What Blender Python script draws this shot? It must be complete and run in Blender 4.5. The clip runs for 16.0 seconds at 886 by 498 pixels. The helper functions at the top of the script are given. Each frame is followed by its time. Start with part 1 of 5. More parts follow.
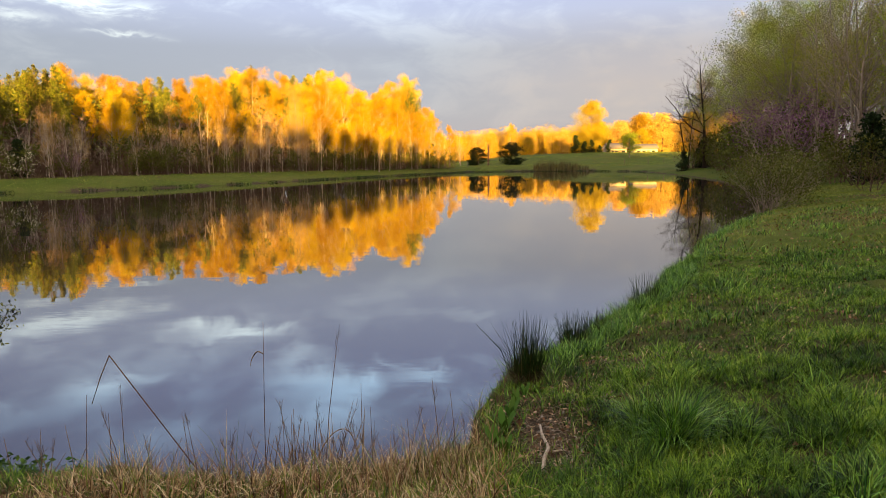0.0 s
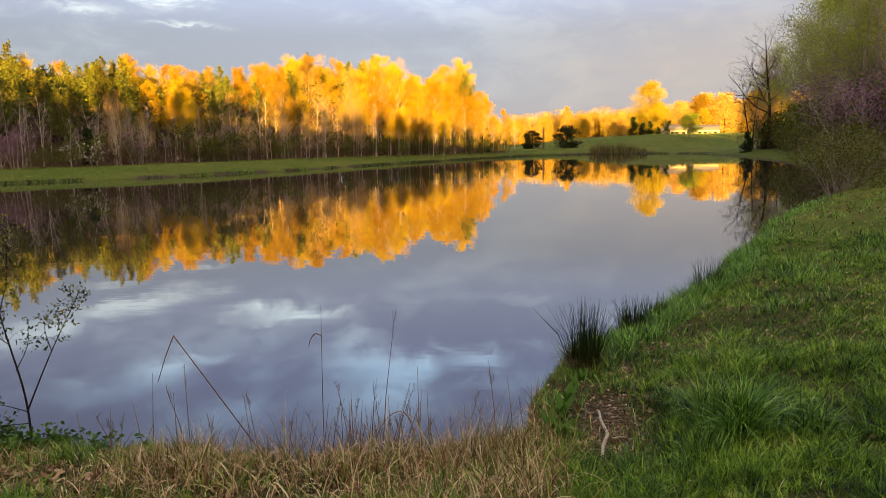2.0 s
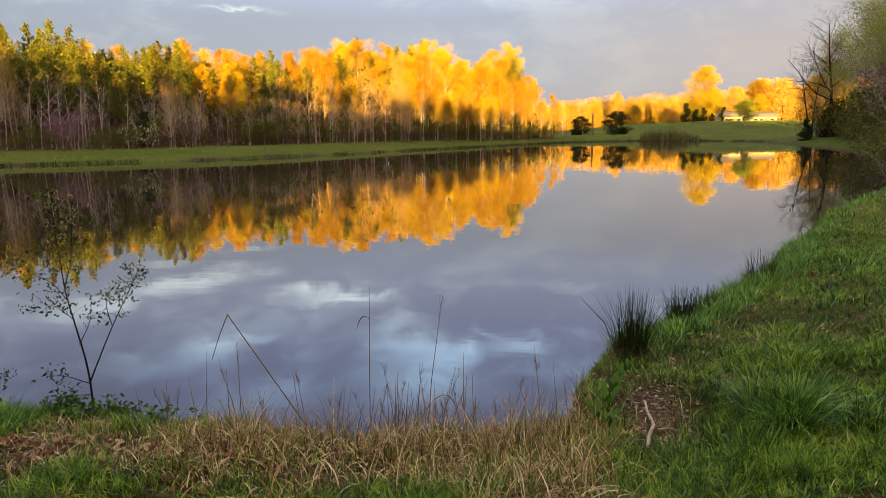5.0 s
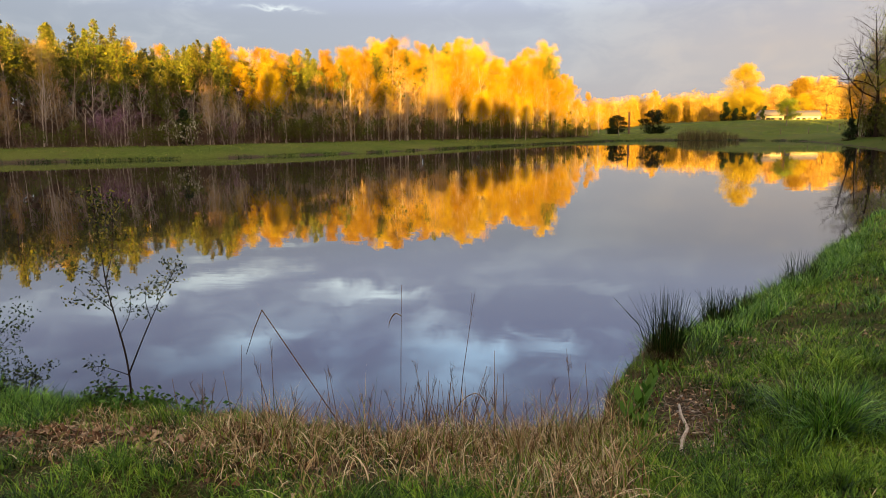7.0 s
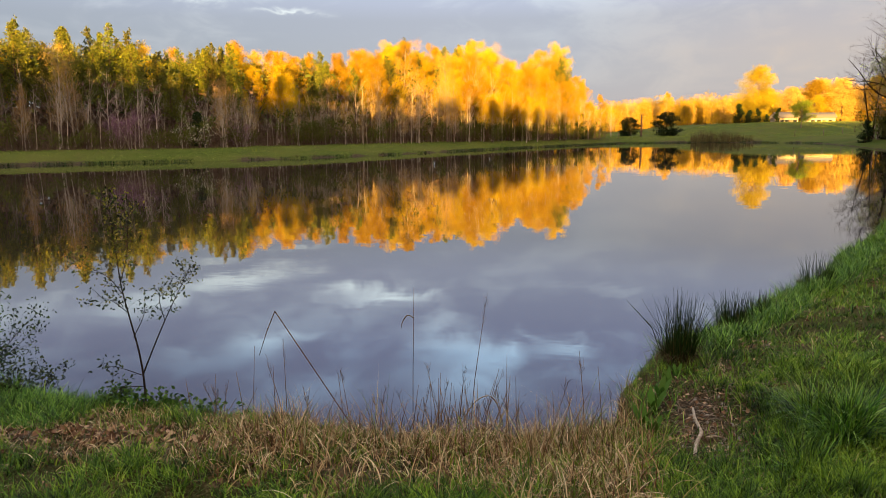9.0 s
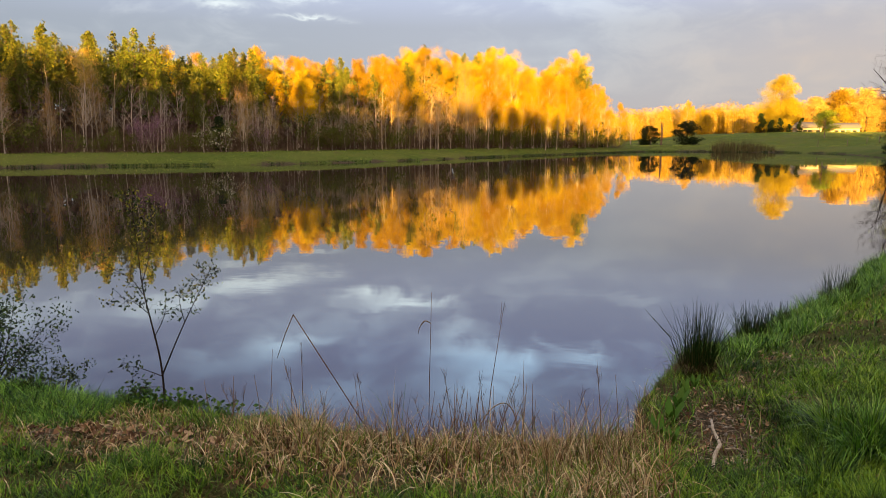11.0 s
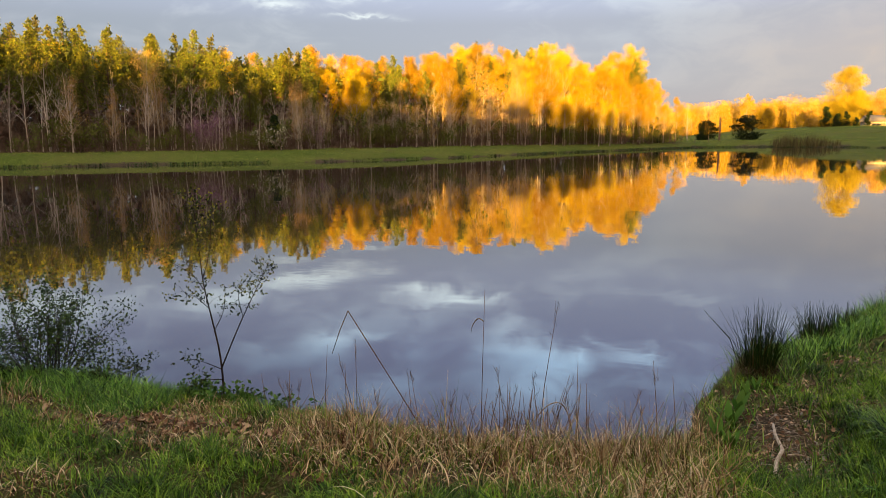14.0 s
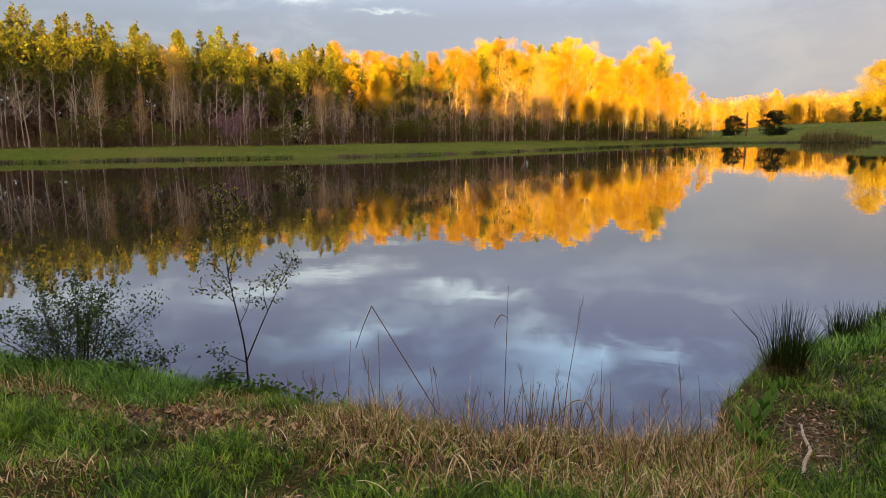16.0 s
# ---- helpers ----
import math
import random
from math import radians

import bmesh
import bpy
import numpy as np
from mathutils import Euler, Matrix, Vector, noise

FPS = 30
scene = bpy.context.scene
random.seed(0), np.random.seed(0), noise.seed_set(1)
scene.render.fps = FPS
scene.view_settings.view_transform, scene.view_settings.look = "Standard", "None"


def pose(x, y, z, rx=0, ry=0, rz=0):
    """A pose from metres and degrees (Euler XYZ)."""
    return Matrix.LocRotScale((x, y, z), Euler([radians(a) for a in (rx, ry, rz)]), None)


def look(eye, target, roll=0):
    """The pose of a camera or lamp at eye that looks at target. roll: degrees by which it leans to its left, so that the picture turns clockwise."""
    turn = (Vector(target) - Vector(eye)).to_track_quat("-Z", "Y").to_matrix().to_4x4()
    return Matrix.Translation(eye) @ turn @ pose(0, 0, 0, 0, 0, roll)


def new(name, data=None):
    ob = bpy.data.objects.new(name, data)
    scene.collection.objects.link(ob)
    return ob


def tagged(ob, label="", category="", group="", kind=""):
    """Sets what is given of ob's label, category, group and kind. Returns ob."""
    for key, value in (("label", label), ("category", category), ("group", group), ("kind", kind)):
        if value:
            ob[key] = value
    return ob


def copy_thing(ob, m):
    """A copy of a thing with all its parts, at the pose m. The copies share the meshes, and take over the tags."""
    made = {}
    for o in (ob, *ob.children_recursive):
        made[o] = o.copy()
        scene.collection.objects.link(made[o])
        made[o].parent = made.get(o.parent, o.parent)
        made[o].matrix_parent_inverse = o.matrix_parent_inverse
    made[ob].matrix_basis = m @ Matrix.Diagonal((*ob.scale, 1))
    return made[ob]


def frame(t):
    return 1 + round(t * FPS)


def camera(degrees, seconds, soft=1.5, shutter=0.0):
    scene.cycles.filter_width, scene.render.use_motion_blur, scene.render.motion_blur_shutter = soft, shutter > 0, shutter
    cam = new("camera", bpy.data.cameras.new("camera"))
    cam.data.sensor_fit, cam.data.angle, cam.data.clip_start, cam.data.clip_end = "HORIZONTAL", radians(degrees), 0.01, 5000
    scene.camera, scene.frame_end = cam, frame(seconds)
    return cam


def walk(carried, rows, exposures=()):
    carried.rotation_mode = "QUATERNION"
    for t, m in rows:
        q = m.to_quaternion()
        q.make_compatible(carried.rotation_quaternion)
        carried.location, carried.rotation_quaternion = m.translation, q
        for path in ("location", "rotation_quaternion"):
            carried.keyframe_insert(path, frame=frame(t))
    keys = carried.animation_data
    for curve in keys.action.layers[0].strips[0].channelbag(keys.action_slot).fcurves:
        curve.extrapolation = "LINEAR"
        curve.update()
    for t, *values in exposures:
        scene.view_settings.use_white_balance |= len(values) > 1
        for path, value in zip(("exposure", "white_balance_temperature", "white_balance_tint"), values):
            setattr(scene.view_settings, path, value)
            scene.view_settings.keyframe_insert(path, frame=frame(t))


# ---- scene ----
cam = camera(65.64, 16.0, soft=0.7)
PATH = [
    (0, (0.001, -0.001, 2.501), (1.098, 19.798, -0.105), -0.49),
    (0.5, (-0.004, 0.002, 2.500), (0.544, 19.829, -0.068), -0.64),
    (1, (-0.006, 0.015, 2.494), (0.052, 19.843, -0.123), -0.84),
    (1.5, (-0.010, 0.036, 2.490), (-0.338, 19.835, -0.316), -1.06),
    (2, (-0.016, 0.057, 2.478), (-0.501, 19.821, -0.548), -1.17),
    (2.5, (-0.021, 0.066, 2.473), (-0.630, 19.799, -0.726), -1.16),
    (3, (-0.020, 0.068, 2.471), (-0.803, 19.781, -0.812), -1.20),
    (3.5, (-0.025, 0.060, 2.476), (-1.048, 19.752, -0.864), -1.25),
    (4, (-0.031, 0.052, 2.479), (-1.281, 19.725, -0.896), -1.12),
    (4.5, (-0.034, 0.044, 2.479), (-1.540, 19.696, -0.915), -0.93),
    (5, (-0.037, 0.034, 2.484), (-1.829, 19.657, -0.939), -0.70),
    (7.5, (-0.032, 0.035, 2.484), (-2.878, 19.529, -0.964), -0.57),
    (8, (-0.036, 0.037, 2.481), (-2.920, 19.530, -0.940), -0.57),
    (8.5, (-0.040, 0.037, 2.480), (-2.999, 19.522, -0.921), -0.54),
    (9, (-0.040, 0.034, 2.480), (-3.116, 19.504, -0.906), -0.58),
    (11.5, (-0.050, 0.023, 2.480), (-3.821, 19.407, -0.689), 0.09),
    (12, (-0.054, 0.022, 2.481), (-4.069, 19.360, -0.669), 0.06),
    (12.5, (-0.056, 0.023, 2.480), (-4.341, 19.302, -0.672), -0.04),
    (13, (-0.056, 0.023, 2.485), (-4.645, 19.225, -0.713), -0.26),
    (13.5, (-0.060, 0.024, 2.487), (-4.904, 19.154, -0.767), -0.45),
    (14, (-0.067, 0.024, 2.485), (-5.078, 19.105, -0.801), -0.41),
    (14.5, (-0.076, 0.025, 2.485), (-5.181, 19.076, -0.835), -0.29),
    (15, (-0.081, 0.023, 2.487), (-5.277, 19.046, -0.852), -0.23),
    (15.5, (-0.083, 0.024, 2.487), (-5.476, 18.984, -0.892), -0.26),
    (16, (-0.081, 0.027, 2.487), (-5.702, 18.915, -0.926), -0.39),
]
EXPOSURE = 3.04
walk(cam, [(t, look(eye, target, roll)) for t, eye, target, roll in PATH], ((0, EXPOSURE), (16, EXPOSURE)))

# ---- world and sun ----
SUN_TURN, SUN_HEIGHT = -5.0, 6.5   # degrees: the sun stands low, straight behind the viewer
TRAVEL = Vector((math.sin(radians(SUN_TURN)), math.cos(radians(SUN_TURN)), 0))


def link(tree, a, b):
    tree.links.new(a, b)


def node(tree, kind, **inputs):
    """A node with plain values or sockets on its named or numbered inputs (i0, i1...)."""
    n = tree.nodes.new(kind)
    for key, value in inputs.items():
        socket = n.inputs[int(key[1:])] if key[0] == "i" and key[1:].isdigit() else n.inputs[key.replace("_", " ")]
        if isinstance(value, bpy.types.NodeSocket):
            tree.links.new(value, socket)
        else:
            socket.default_value = value
    return n


def ramp(tree, factor, stops, mode="LINEAR"):
    n = tree.nodes.new("ShaderNodeValToRGB")
    n.color_ramp.interpolation = mode
    while len(n.color_ramp.elements) < len(stops):
        n.color_ramp.elements.new(0.5)
    for e, (p, c) in zip(n.color_ramp.elements, stops):
        e.position, e.color = p, (c if len(c) == 4 else (*c, 1))
    tree.links.new(factor, n.inputs[0])
    return n.outputs[0]


def calc(tree, op, a, b=0.0, c=0.0, clamp=False):
    n = node(tree, "ShaderNodeMath", i0=a, i1=b, i2=c)
    n.operation, n.use_clamp = op, clamp
    return n.outputs[0]


def mixed(tree, factor, a, b, blend="MIX"):
    n = tree.nodes.new("ShaderNodeMix")
    n.data_type, n.blend_type = "RGBA", blend
    for socket, value in ((n.inputs[0], factor), (n.inputs[6], a), (n.inputs[7], b)):
        if isinstance(value, bpy.types.NodeSocket):
            tree.links.new(value, socket)
        elif isinstance(value, (int, float)):
            socket.default_value = value
        else:
            socket.default_value = (*value, 1)
    return n.outputs[2]


def make_world():
    world = bpy.data.worlds.new("evening_sky")
    scene.world = world
    world.use_nodes = True
    t = world.node_tree
    t.nodes.clear()
    sky = node(t, "ShaderNodeTexSky")
    sky.sky_type, sky.sun_disc, sky.sun_elevation, sky.sun_rotation = "NISHITA", False, radians(SUN_HEIGHT), radians(180 + SUN_TURN)
    way = node(t, "ShaderNodeTexCoord").outputs["Generated"]
    axis = node(t, "ShaderNodeSeparateXYZ", i0=way)
    up = calc(t, "MAXIMUM", axis.outputs[2], 0.0)
    # the cloud deck, by bearing to the left (radians) and height
    bearing = calc(t, "ARCTAN2", calc(t, "MULTIPLY", axis.outputs[0], -1.0), axis.outputs[1])
    sheet = node(t, "ShaderNodeCombineXYZ", i0=calc(t, "MULTIPLY", bearing, 4.2), i1=calc(t, "MULTIPLY", axis.outputs[2], 9.5), i2=3.0).outputs[0]
    big = node(t, "ShaderNodeTexNoise", Vector=sheet, Scale=1.0, Detail=6.0, Roughness=0.55, Distortion=0.5).outputs[0]
    moved = node(t, "ShaderNodeVectorMath", i0=sheet, i1=(7.3, 2.1, 5.0)).outputs[0]
    fine = node(t, "ShaderNodeTexNoise", Vector=moved, Scale=3.0, Detail=8.0, Roughness=0.6, Distortion=0.7).outputs[0]
    both = calc(t, "ADD", calc(t, "MULTIPLY", big, 0.6), calc(t, "MULTIPLY", fine, 0.4))
    gap = ramp(t, both, [(0.46, (0, 0, 0)), (0.64, (1, 1, 1))], "EASE")
    dark = ramp(t, up, [(0.0, (0.40, 0.38, 0.43)), (0.06, (0.36, 0.36, 0.44)), (0.15, (0.38, 0.39, 0.48)), (0.20, (0.50, 0.54, 0.73)), (0.30, (0.45, 0.51, 0.84)), (0.40, (0.36, 0.405, 0.71)), (0.54, (0.34, 0.36, 0.54)), (0.70, (0.82, 0.81, 0.87)), (1.0, (1.06, 1.03, 1.05))])
    light = ramp(t, up, [(0.0, (0.50, 0.46, 0.48)), (0.08, (0.54, 0.53, 0.57)), (0.14, (0.66, 0.69, 0.72)), (0.18, (1.05, 1.12, 1.12)), (0.24, (1.75, 2.05, 2.15)), (0.32, (1.25, 1.85, 2.5)), (0.45, (0.95, 1.35, 1.95)), (0.7, (1.0, 1.05, 1.15)), (1.0, (1.1, 1.1, 1.1))])
    # gaps where brighter air shows: bearing to the left, height, their half sizes, and how bright
    turn = calc(t, "ADD", bearing, calc(t, "MULTIPLY", calc(t, "SUBTRACT", fine, 0.5), 0.16))
    rag = calc(t, "ADD", axis.outputs[2], calc(t, "ADD", calc(t, "MULTIPLY", calc(t, "SUBTRACT", big, 0.5), 0.05), calc(t, "MULTIPLY", calc(t, "SUBTRACT", fine, 0.5), 0.05)))
    total = calc(t, "MULTIPLY", gap, ramp(t, up, [(0.02, (0.5, 0.5, 0.5)), (0.16, (0.24, 0.24, 0.24)), (0.32, (0.22, 0.22, 0.22))]))
    patches = ((27.1, 0.170, 2.0, 0.005, 0.75), (20.8, 0.155, 1.6, 0.004, 0.8), (27, 0.203, 3.6, 0.010, 0.85), (22.6, 0.195, 3.0, 0.007, 0.6), (33.5, 0.225, 3.0, 0.012, 0.5),
               (16.6, 0.225, 2.4, 0.010, 0.62), (13.6, 0.241, 3.0, 0.008, 0.6), (29.4, 0.303, 3.6, 0.014, 0.32), (24.8, 0.295, 2.2, 0.016, 0.45), (8.8, 0.298, 2.6, 0.022, 0.5),
               (4.5, 0.312, 3.2, 0.018, 0.5), (6.8, 0.352, 5.0, 0.030, 0.55), (-1.7, 0.303, 2.4, 0.010, 0.5), (22, 0.36, 5.0, 0.025, 0.25), (44, 0.215, 4.0, 0.016, 0.5), (40, 0.34, 4.0, 0.02, 0.18))
    for at, height, wide, tall, much in patches:
        u = calc(t, "DIVIDE", calc(t, "SUBTRACT", turn, radians(at)), radians(wide))
        v = calc(t, "DIVIDE", calc(t, "SUBTRACT", rag, height), tall)
        q = calc(t, "ADD", calc(t, "MULTIPLY", u, u), calc(t, "MULTIPLY", v, v))
        glow = calc(t, "MULTIPLY", calc(t, "POWER", 2.718, calc(t, "MULTIPLY", q, -1.0)), much)
        total = calc(t, "ADD", total, calc(t, "MULTIPLY", glow, calc(t, "ADD", calc(t, "MULTIPLY", fine, 2.2), 0.1)))
    deck = mixed(t, calc(t, "MINIMUM", total, 1.0), dark, light)
    # a heavier bank of cloud high to the left
    heavy = calc(t, "MULTIPLY", ramp(t, bearing, [(0.30, (0, 0, 0)), (0.62, (1, 1, 1))]), ramp(t, up, [(0.22, (0, 0, 0)), (0.30, (1, 1, 1)), (0.50, (1, 1, 1)), (0.65, (0, 0, 0))]))
    deck = mixed(t, calc(t, "MULTIPLY", heavy, 0.55), deck, (0.22, 0.23, 0.40))
    # evening light on the veil, on the side away from the sun
    warm = calc(t, "MULTIPLY", ramp(t, axis.outputs[0], [(0.0, (0, 0, 0)), (0.30, (1, 1, 1))]), ramp(t, up, [(0.02, (0.25, 0.25, 0.25)), (0.10, (1, 1, 1)), (0.22, (0, 0, 0))]))
    warm = calc(t, "MULTIPLY", warm, calc(t, "ADD", calc(t, "MULTIPLY", gap, 0.35), 0.70))
    deck = mixed(t, calc(t, "MULTIPLY", warm, 0.9), deck, (0.55, 0.435, 0.395))
    cool = calc(t, "MULTIPLY", ramp(t, calc(t, "MULTIPLY", axis.outputs[0], -1.0), [(0.15, (0, 0, 0)), (0.65, (1, 1, 1))]), ramp(t, up, [(0.06, (1, 1, 1)), (0.24, (0, 0, 0))]))
    deck = mixed(t, calc(t, "MULTIPLY", cool, calc(t, "SUBTRACT", 0.75, calc(t, "MULTIPLY", gap, 0.35))), deck, (0.22, 0.27, 0.34))
    west = node(t, "ShaderNodeVectorMath", i0=way, i1=(-TRAVEL.x, -TRAVEL.y, 0.25))
    west.operation = "DOT_PRODUCT"
    deck = mixed(t, ramp(t, west.outputs["Value"], [(0.25, (0, 0, 0)), (0.95, (0.8, 0.8, 0.8))]), deck, (2.2, 1.55, 1.0))
    clouds = node(t, "ShaderNodeBackground", Color=deck, Strength=0.135)
    clear = node(t, "ShaderNodeBackground", Color=sky.outputs[0], Strength=0.041)
    cover = node(t, "ShaderNodeMixShader", i0=0.92, i1=clear.outputs[0], i2=clouds.outputs[0])
    link(t, cover.outputs[0], node(t, "ShaderNodeOutputWorld").inputs[0])


make_world()
sun = new("sun", bpy.data.lights.new("sun", "SUN"))
sun.data.energy, sun.data.angle, sun.data.color = 3.5, radians(0.53), (1.0, 0.53, 0.09)
rise = math.tan(radians(SUN_HEIGHT))
sun.matrix_world = look(-100 * TRAVEL + Vector((0, 0, 100 * rise)), (0, 0, 0))


# ---- materials ----
def surface(name, rough=0.8):
    m = bpy.data.materials.new(name)
    m.use_nodes = True
    t = m.node_tree
    shade = next(n for n in t.nodes if n.type == "BSDF_PRINCIPLED")
    shade.inputs["Roughness"].default_value = rough
    shade.inputs["Specular IOR Level"].default_value = 0.06
    return m, t, shade


def spots(t, scale, detail=4.0, rough=0.6, where="Object", stretch=None):
    at = node(t, "ShaderNodeTexCoord").outputs[where]
    if stretch:
        at = node(t, "ShaderNodeMapping", Vector=at, Scale=stretch).outputs[0]
    return node(t, "ShaderNodeTexNoise", Vector=at, Scale=scale, Detail=detail, Roughness=rough).outputs[0]


def relief(t, shade, height, strength=0.4, distance=0.02):
    link(t, node(t, "ShaderNodeBump", Strength=strength, Distance=distance, Height=height).outputs[0], shade.inputs["Normal"])


def leaf_material(name, stops, rough=0.55, patch=0.0, glow=0.0, gloss=0.08):
    """Leaves, blades and needles: each has its own tint out of the given run of colours."""
    m, t, shade = surface(name, rough)
    geo = node(t, "ShaderNodeNewGeometry")
    chance = geo.outputs["Random Per Island"]
    if patch:
        wide = node(t, "ShaderNodeTexNoise", Vector=geo.outputs["Position"], Scale=patch, Detail=5.0, Roughness=0.6).outputs[0]
        tuft = node(t, "ShaderNodeTexNoise", Vector=geo.outputs["Position"], Scale=patch * 9, Detail=2.0).outputs[0]
        chance = calc(t, "ADD", calc(t, "MULTIPLY", chance, 0.55), calc(t, "MULTIPLY", calc(t, "SUBTRACT", wide, 0.34), 1.1))
        chance = calc(t, "ADD", chance, calc(t, "MULTIPLY", calc(t, "SUBTRACT", tuft, 0.5), 0.9), clamp=True)
    own = node(t, "ShaderNodeObjectInfo").outputs["Random"]
    tone = node(t, "ShaderNodeHueSaturation", Color=ramp(t, chance, stops), Value=calc(t, "ADD", calc(t, "MULTIPLY", own, 0.4), 0.8),
                Hue=calc(t, "ADD", calc(t, "MULTIPLY", own, 0.03), 0.485)).outputs[0]
    link(t, tone, shade.inputs["Base Color"])
    shade.inputs["Specular IOR Level"].default_value = gloss
    if glow:   # light that comes through thin leaves
        thin = node(t, "ShaderNodeBsdfTranslucent", Color=tone)
        both = node(t, "ShaderNodeMixShader", i0=glow, i1=shade.outputs[0], i2=thin.outputs[0])
        out = next(n for n in t.nodes if n.type == "OUTPUT_MATERIAL")
        link(t, both.outputs[0], out.inputs[0])
    return m


def bark_material(name, pale, deep, scale=6.0):
    m, t, shade = surface(name, 0.9)
    grain = spots(t, scale, 6.0, 0.7, stretch=(1, 1, 0.18))
    moss = spots(t, 0.9, 3.0)
    own = node(t, "ShaderNodeObjectInfo").outputs["Random"]
    base = ramp(t, grain, [(0.35, deep), (0.65, pale)])
    base = mixed(t, calc(t, "MULTIPLY", moss, 0.35), base, deep)
    link(t, node(t, "ShaderNodeHueSaturation", Color=base, Value=calc(t, "ADD", calc(t, "MULTIPLY", own, 0.5), 0.75)).outputs[0], shade.inputs["Base Color"])
    relief(t, shade, grain, 0.6, 0.03)
    return m


def ground_material():
    """Turf, shade-darkened thatch, leaf litter and bare soil, by the weights stored on the sheet."""
    m, t, shade = surface("turf_and_soil", 0.95)
    at = node(t, "ShaderNodeNewGeometry").outputs["Position"]
    fine = node(t, "ShaderNodeTexNoise", Vector=at, Scale=38.0, Detail=6.0, Roughness=0.7).outputs[0]
    mid = node(t, "ShaderNodeTexNoise", Vector=at, Scale=2.2, Detail=5.0, Roughness=0.65).outputs[0]
    wide = node(t, "ShaderNodeTexNoise", Vector=at, Scale=0.12, Detail=4.0, Roughness=0.6).outputs[0]
    turf = mixed(t, ramp(t, mid, [(0.35, (0, 0, 0)), (0.68, (1, 1, 1))]), (0.055, 0.09, 0.012), (0.12, 0.16, 0.024))
    turf = mixed(t, ramp(t, wide, [(0.40, (0, 0, 0)), (0.65, (0.7, 0.7, 0.7))]), turf, (0.15, 0.15, 0.036))
    turf = mixed(t, ramp(t, fine, [(0.35, (0, 0, 0)), (0.7, (0.6, 0.6, 0.6))]), turf, (0.05, 0.07, 0.015))
    # the near-black end puts shade between the blades into the thatch colour
    shaded_thatch = ramp(t, fine, [(0.36, (0.008, 0.007, 0.004)), (0.55, (0.055, 0.048, 0.020)), (0.72, (0.24, 0.18, 0.09))])
    litter = ramp(t, fine, [(0.32, (0.018, 0.013, 0.007)), (0.5, (0.095, 0.066, 0.036)), (0.72, (0.25, 0.18, 0.10))])
    soil = ramp(t, fine, [(0.35, (0.018, 0.013, 0.008)), (0.55, (0.085, 0.064, 0.042)), (0.75, (0.26, 0.21, 0.15))])
    stored = node(t, "ShaderNodeAttribute")
    stored.attribute_name = "cover"
    weight = node(t, "ShaderNodeSeparateColor", Color=stored.outputs["Color"])
    patchy = calc(t, "MULTIPLY", calc(t, "SUBTRACT", mid, 0.5), 1.6)
    a = ramp(t, calc(t, "ADD", weight.outputs[0], patchy), [(0.35, (0, 0, 0)), (0.6, (1, 1, 1))])
    b = ramp(t, calc(t, "ADD", weight.outputs[1], patchy), [(0.4, (0, 0, 0)), (0.6, (1, 1, 1))])
    turf = mixed(t, weight.outputs[2], turf, shaded_thatch)
    tone = mixed(t, b, mixed(t, a, turf, litter), soil)
    link(t, tone, shade.inputs["Base Color"])
    relief(t, shade, calc(t, "ADD", fine, mid), 0.7, 0.03)
    return m


def water_material():
    m, t, shade = surface("pond_water", 0.015)
    at = node(t, "ShaderNodeNewGeometry").outputs["Position"]
    mud = node(t, "ShaderNodeTexNoise", Vector=at, Scale=0.08, Detail=3.0).outputs[0]
    link(t, ramp(t, mud, [(0.3, (0.020, 0.017, 0.014)), (0.7, (0.032, 0.028, 0.022))]), shade.inputs["Base Color"])
    shade.inputs["Specular IOR Level"].default_value = 0.5
    shade.inputs["IOR"].default_value = 2.15
    long = node(t, "ShaderNodeMapping", Vector=at, Scale=(0.7, 1.6, 1.0)).outputs[0]
    swell = node(t, "ShaderNodeTexNoise", Vector=long, Scale=0.55, Detail=2.0, Roughness=0.5).outputs[0]
    wave = node(t, "ShaderNodeTexNoise", Vector=long, Scale=3.2, Detail=2.0, Roughness=0.5).outputs[0]
    breeze = node(t, "ShaderNodeTexNoise", Vector=at, Scale=0.22, Detail=2.0).outputs[0]
    breeze = ramp(t, breeze, [(0.5, (0.12, 0.12, 0.12)), (0.68, (1, 1, 1))])
    high = calc(t, "ADD", calc(t, "MULTIPLY", swell, 0.5), calc(t, "MULTIPLY", calc(t, "MULTIPLY", wave, breeze), 0.16))
    # small rings that run out from the bank by the rushes
    off = node(t, "ShaderNodeVectorMath", i0=at, i1=(2.6, 9.6, 0))
    off.operation = "DISTANCE"
    ring = calc(t, "SINE", calc(t, "ADD", calc(t, "MULTIPLY", off.outputs["Value"], 21.0), calc(t, "MULTIPLY", swell, 9.0)))
    ring = calc(t, "MULTIPLY", ring, ramp(t, calc(t, "DIVIDE", off.outputs["Value"], 4.0), [(0.12, (1, 1, 1)), (0.85, (0, 0, 0))]))
    relief(t, shade, calc(t, "ADD", high, calc(t, "MULTIPLY", ring, 0.05)), 1.0, 0.005)
    return m


def plain(name, colour, rough=0.7, scale=8.0, vary=0.25, metal=0.0):
    m, t, shade = surface(name, rough)
    deep = tuple(c * (1 - vary) for c in colour)
    worn = spots(t, scale, 5.0)
    link(t, mixed(t, worn, deep, tuple(min(1, c * (1 + vary)) for c in colour)), shade.inputs["Base Color"])
    shade.inputs["Metallic"].default_value = metal
    relief(t, shade, worn, 0.2, 0.01)
    return m


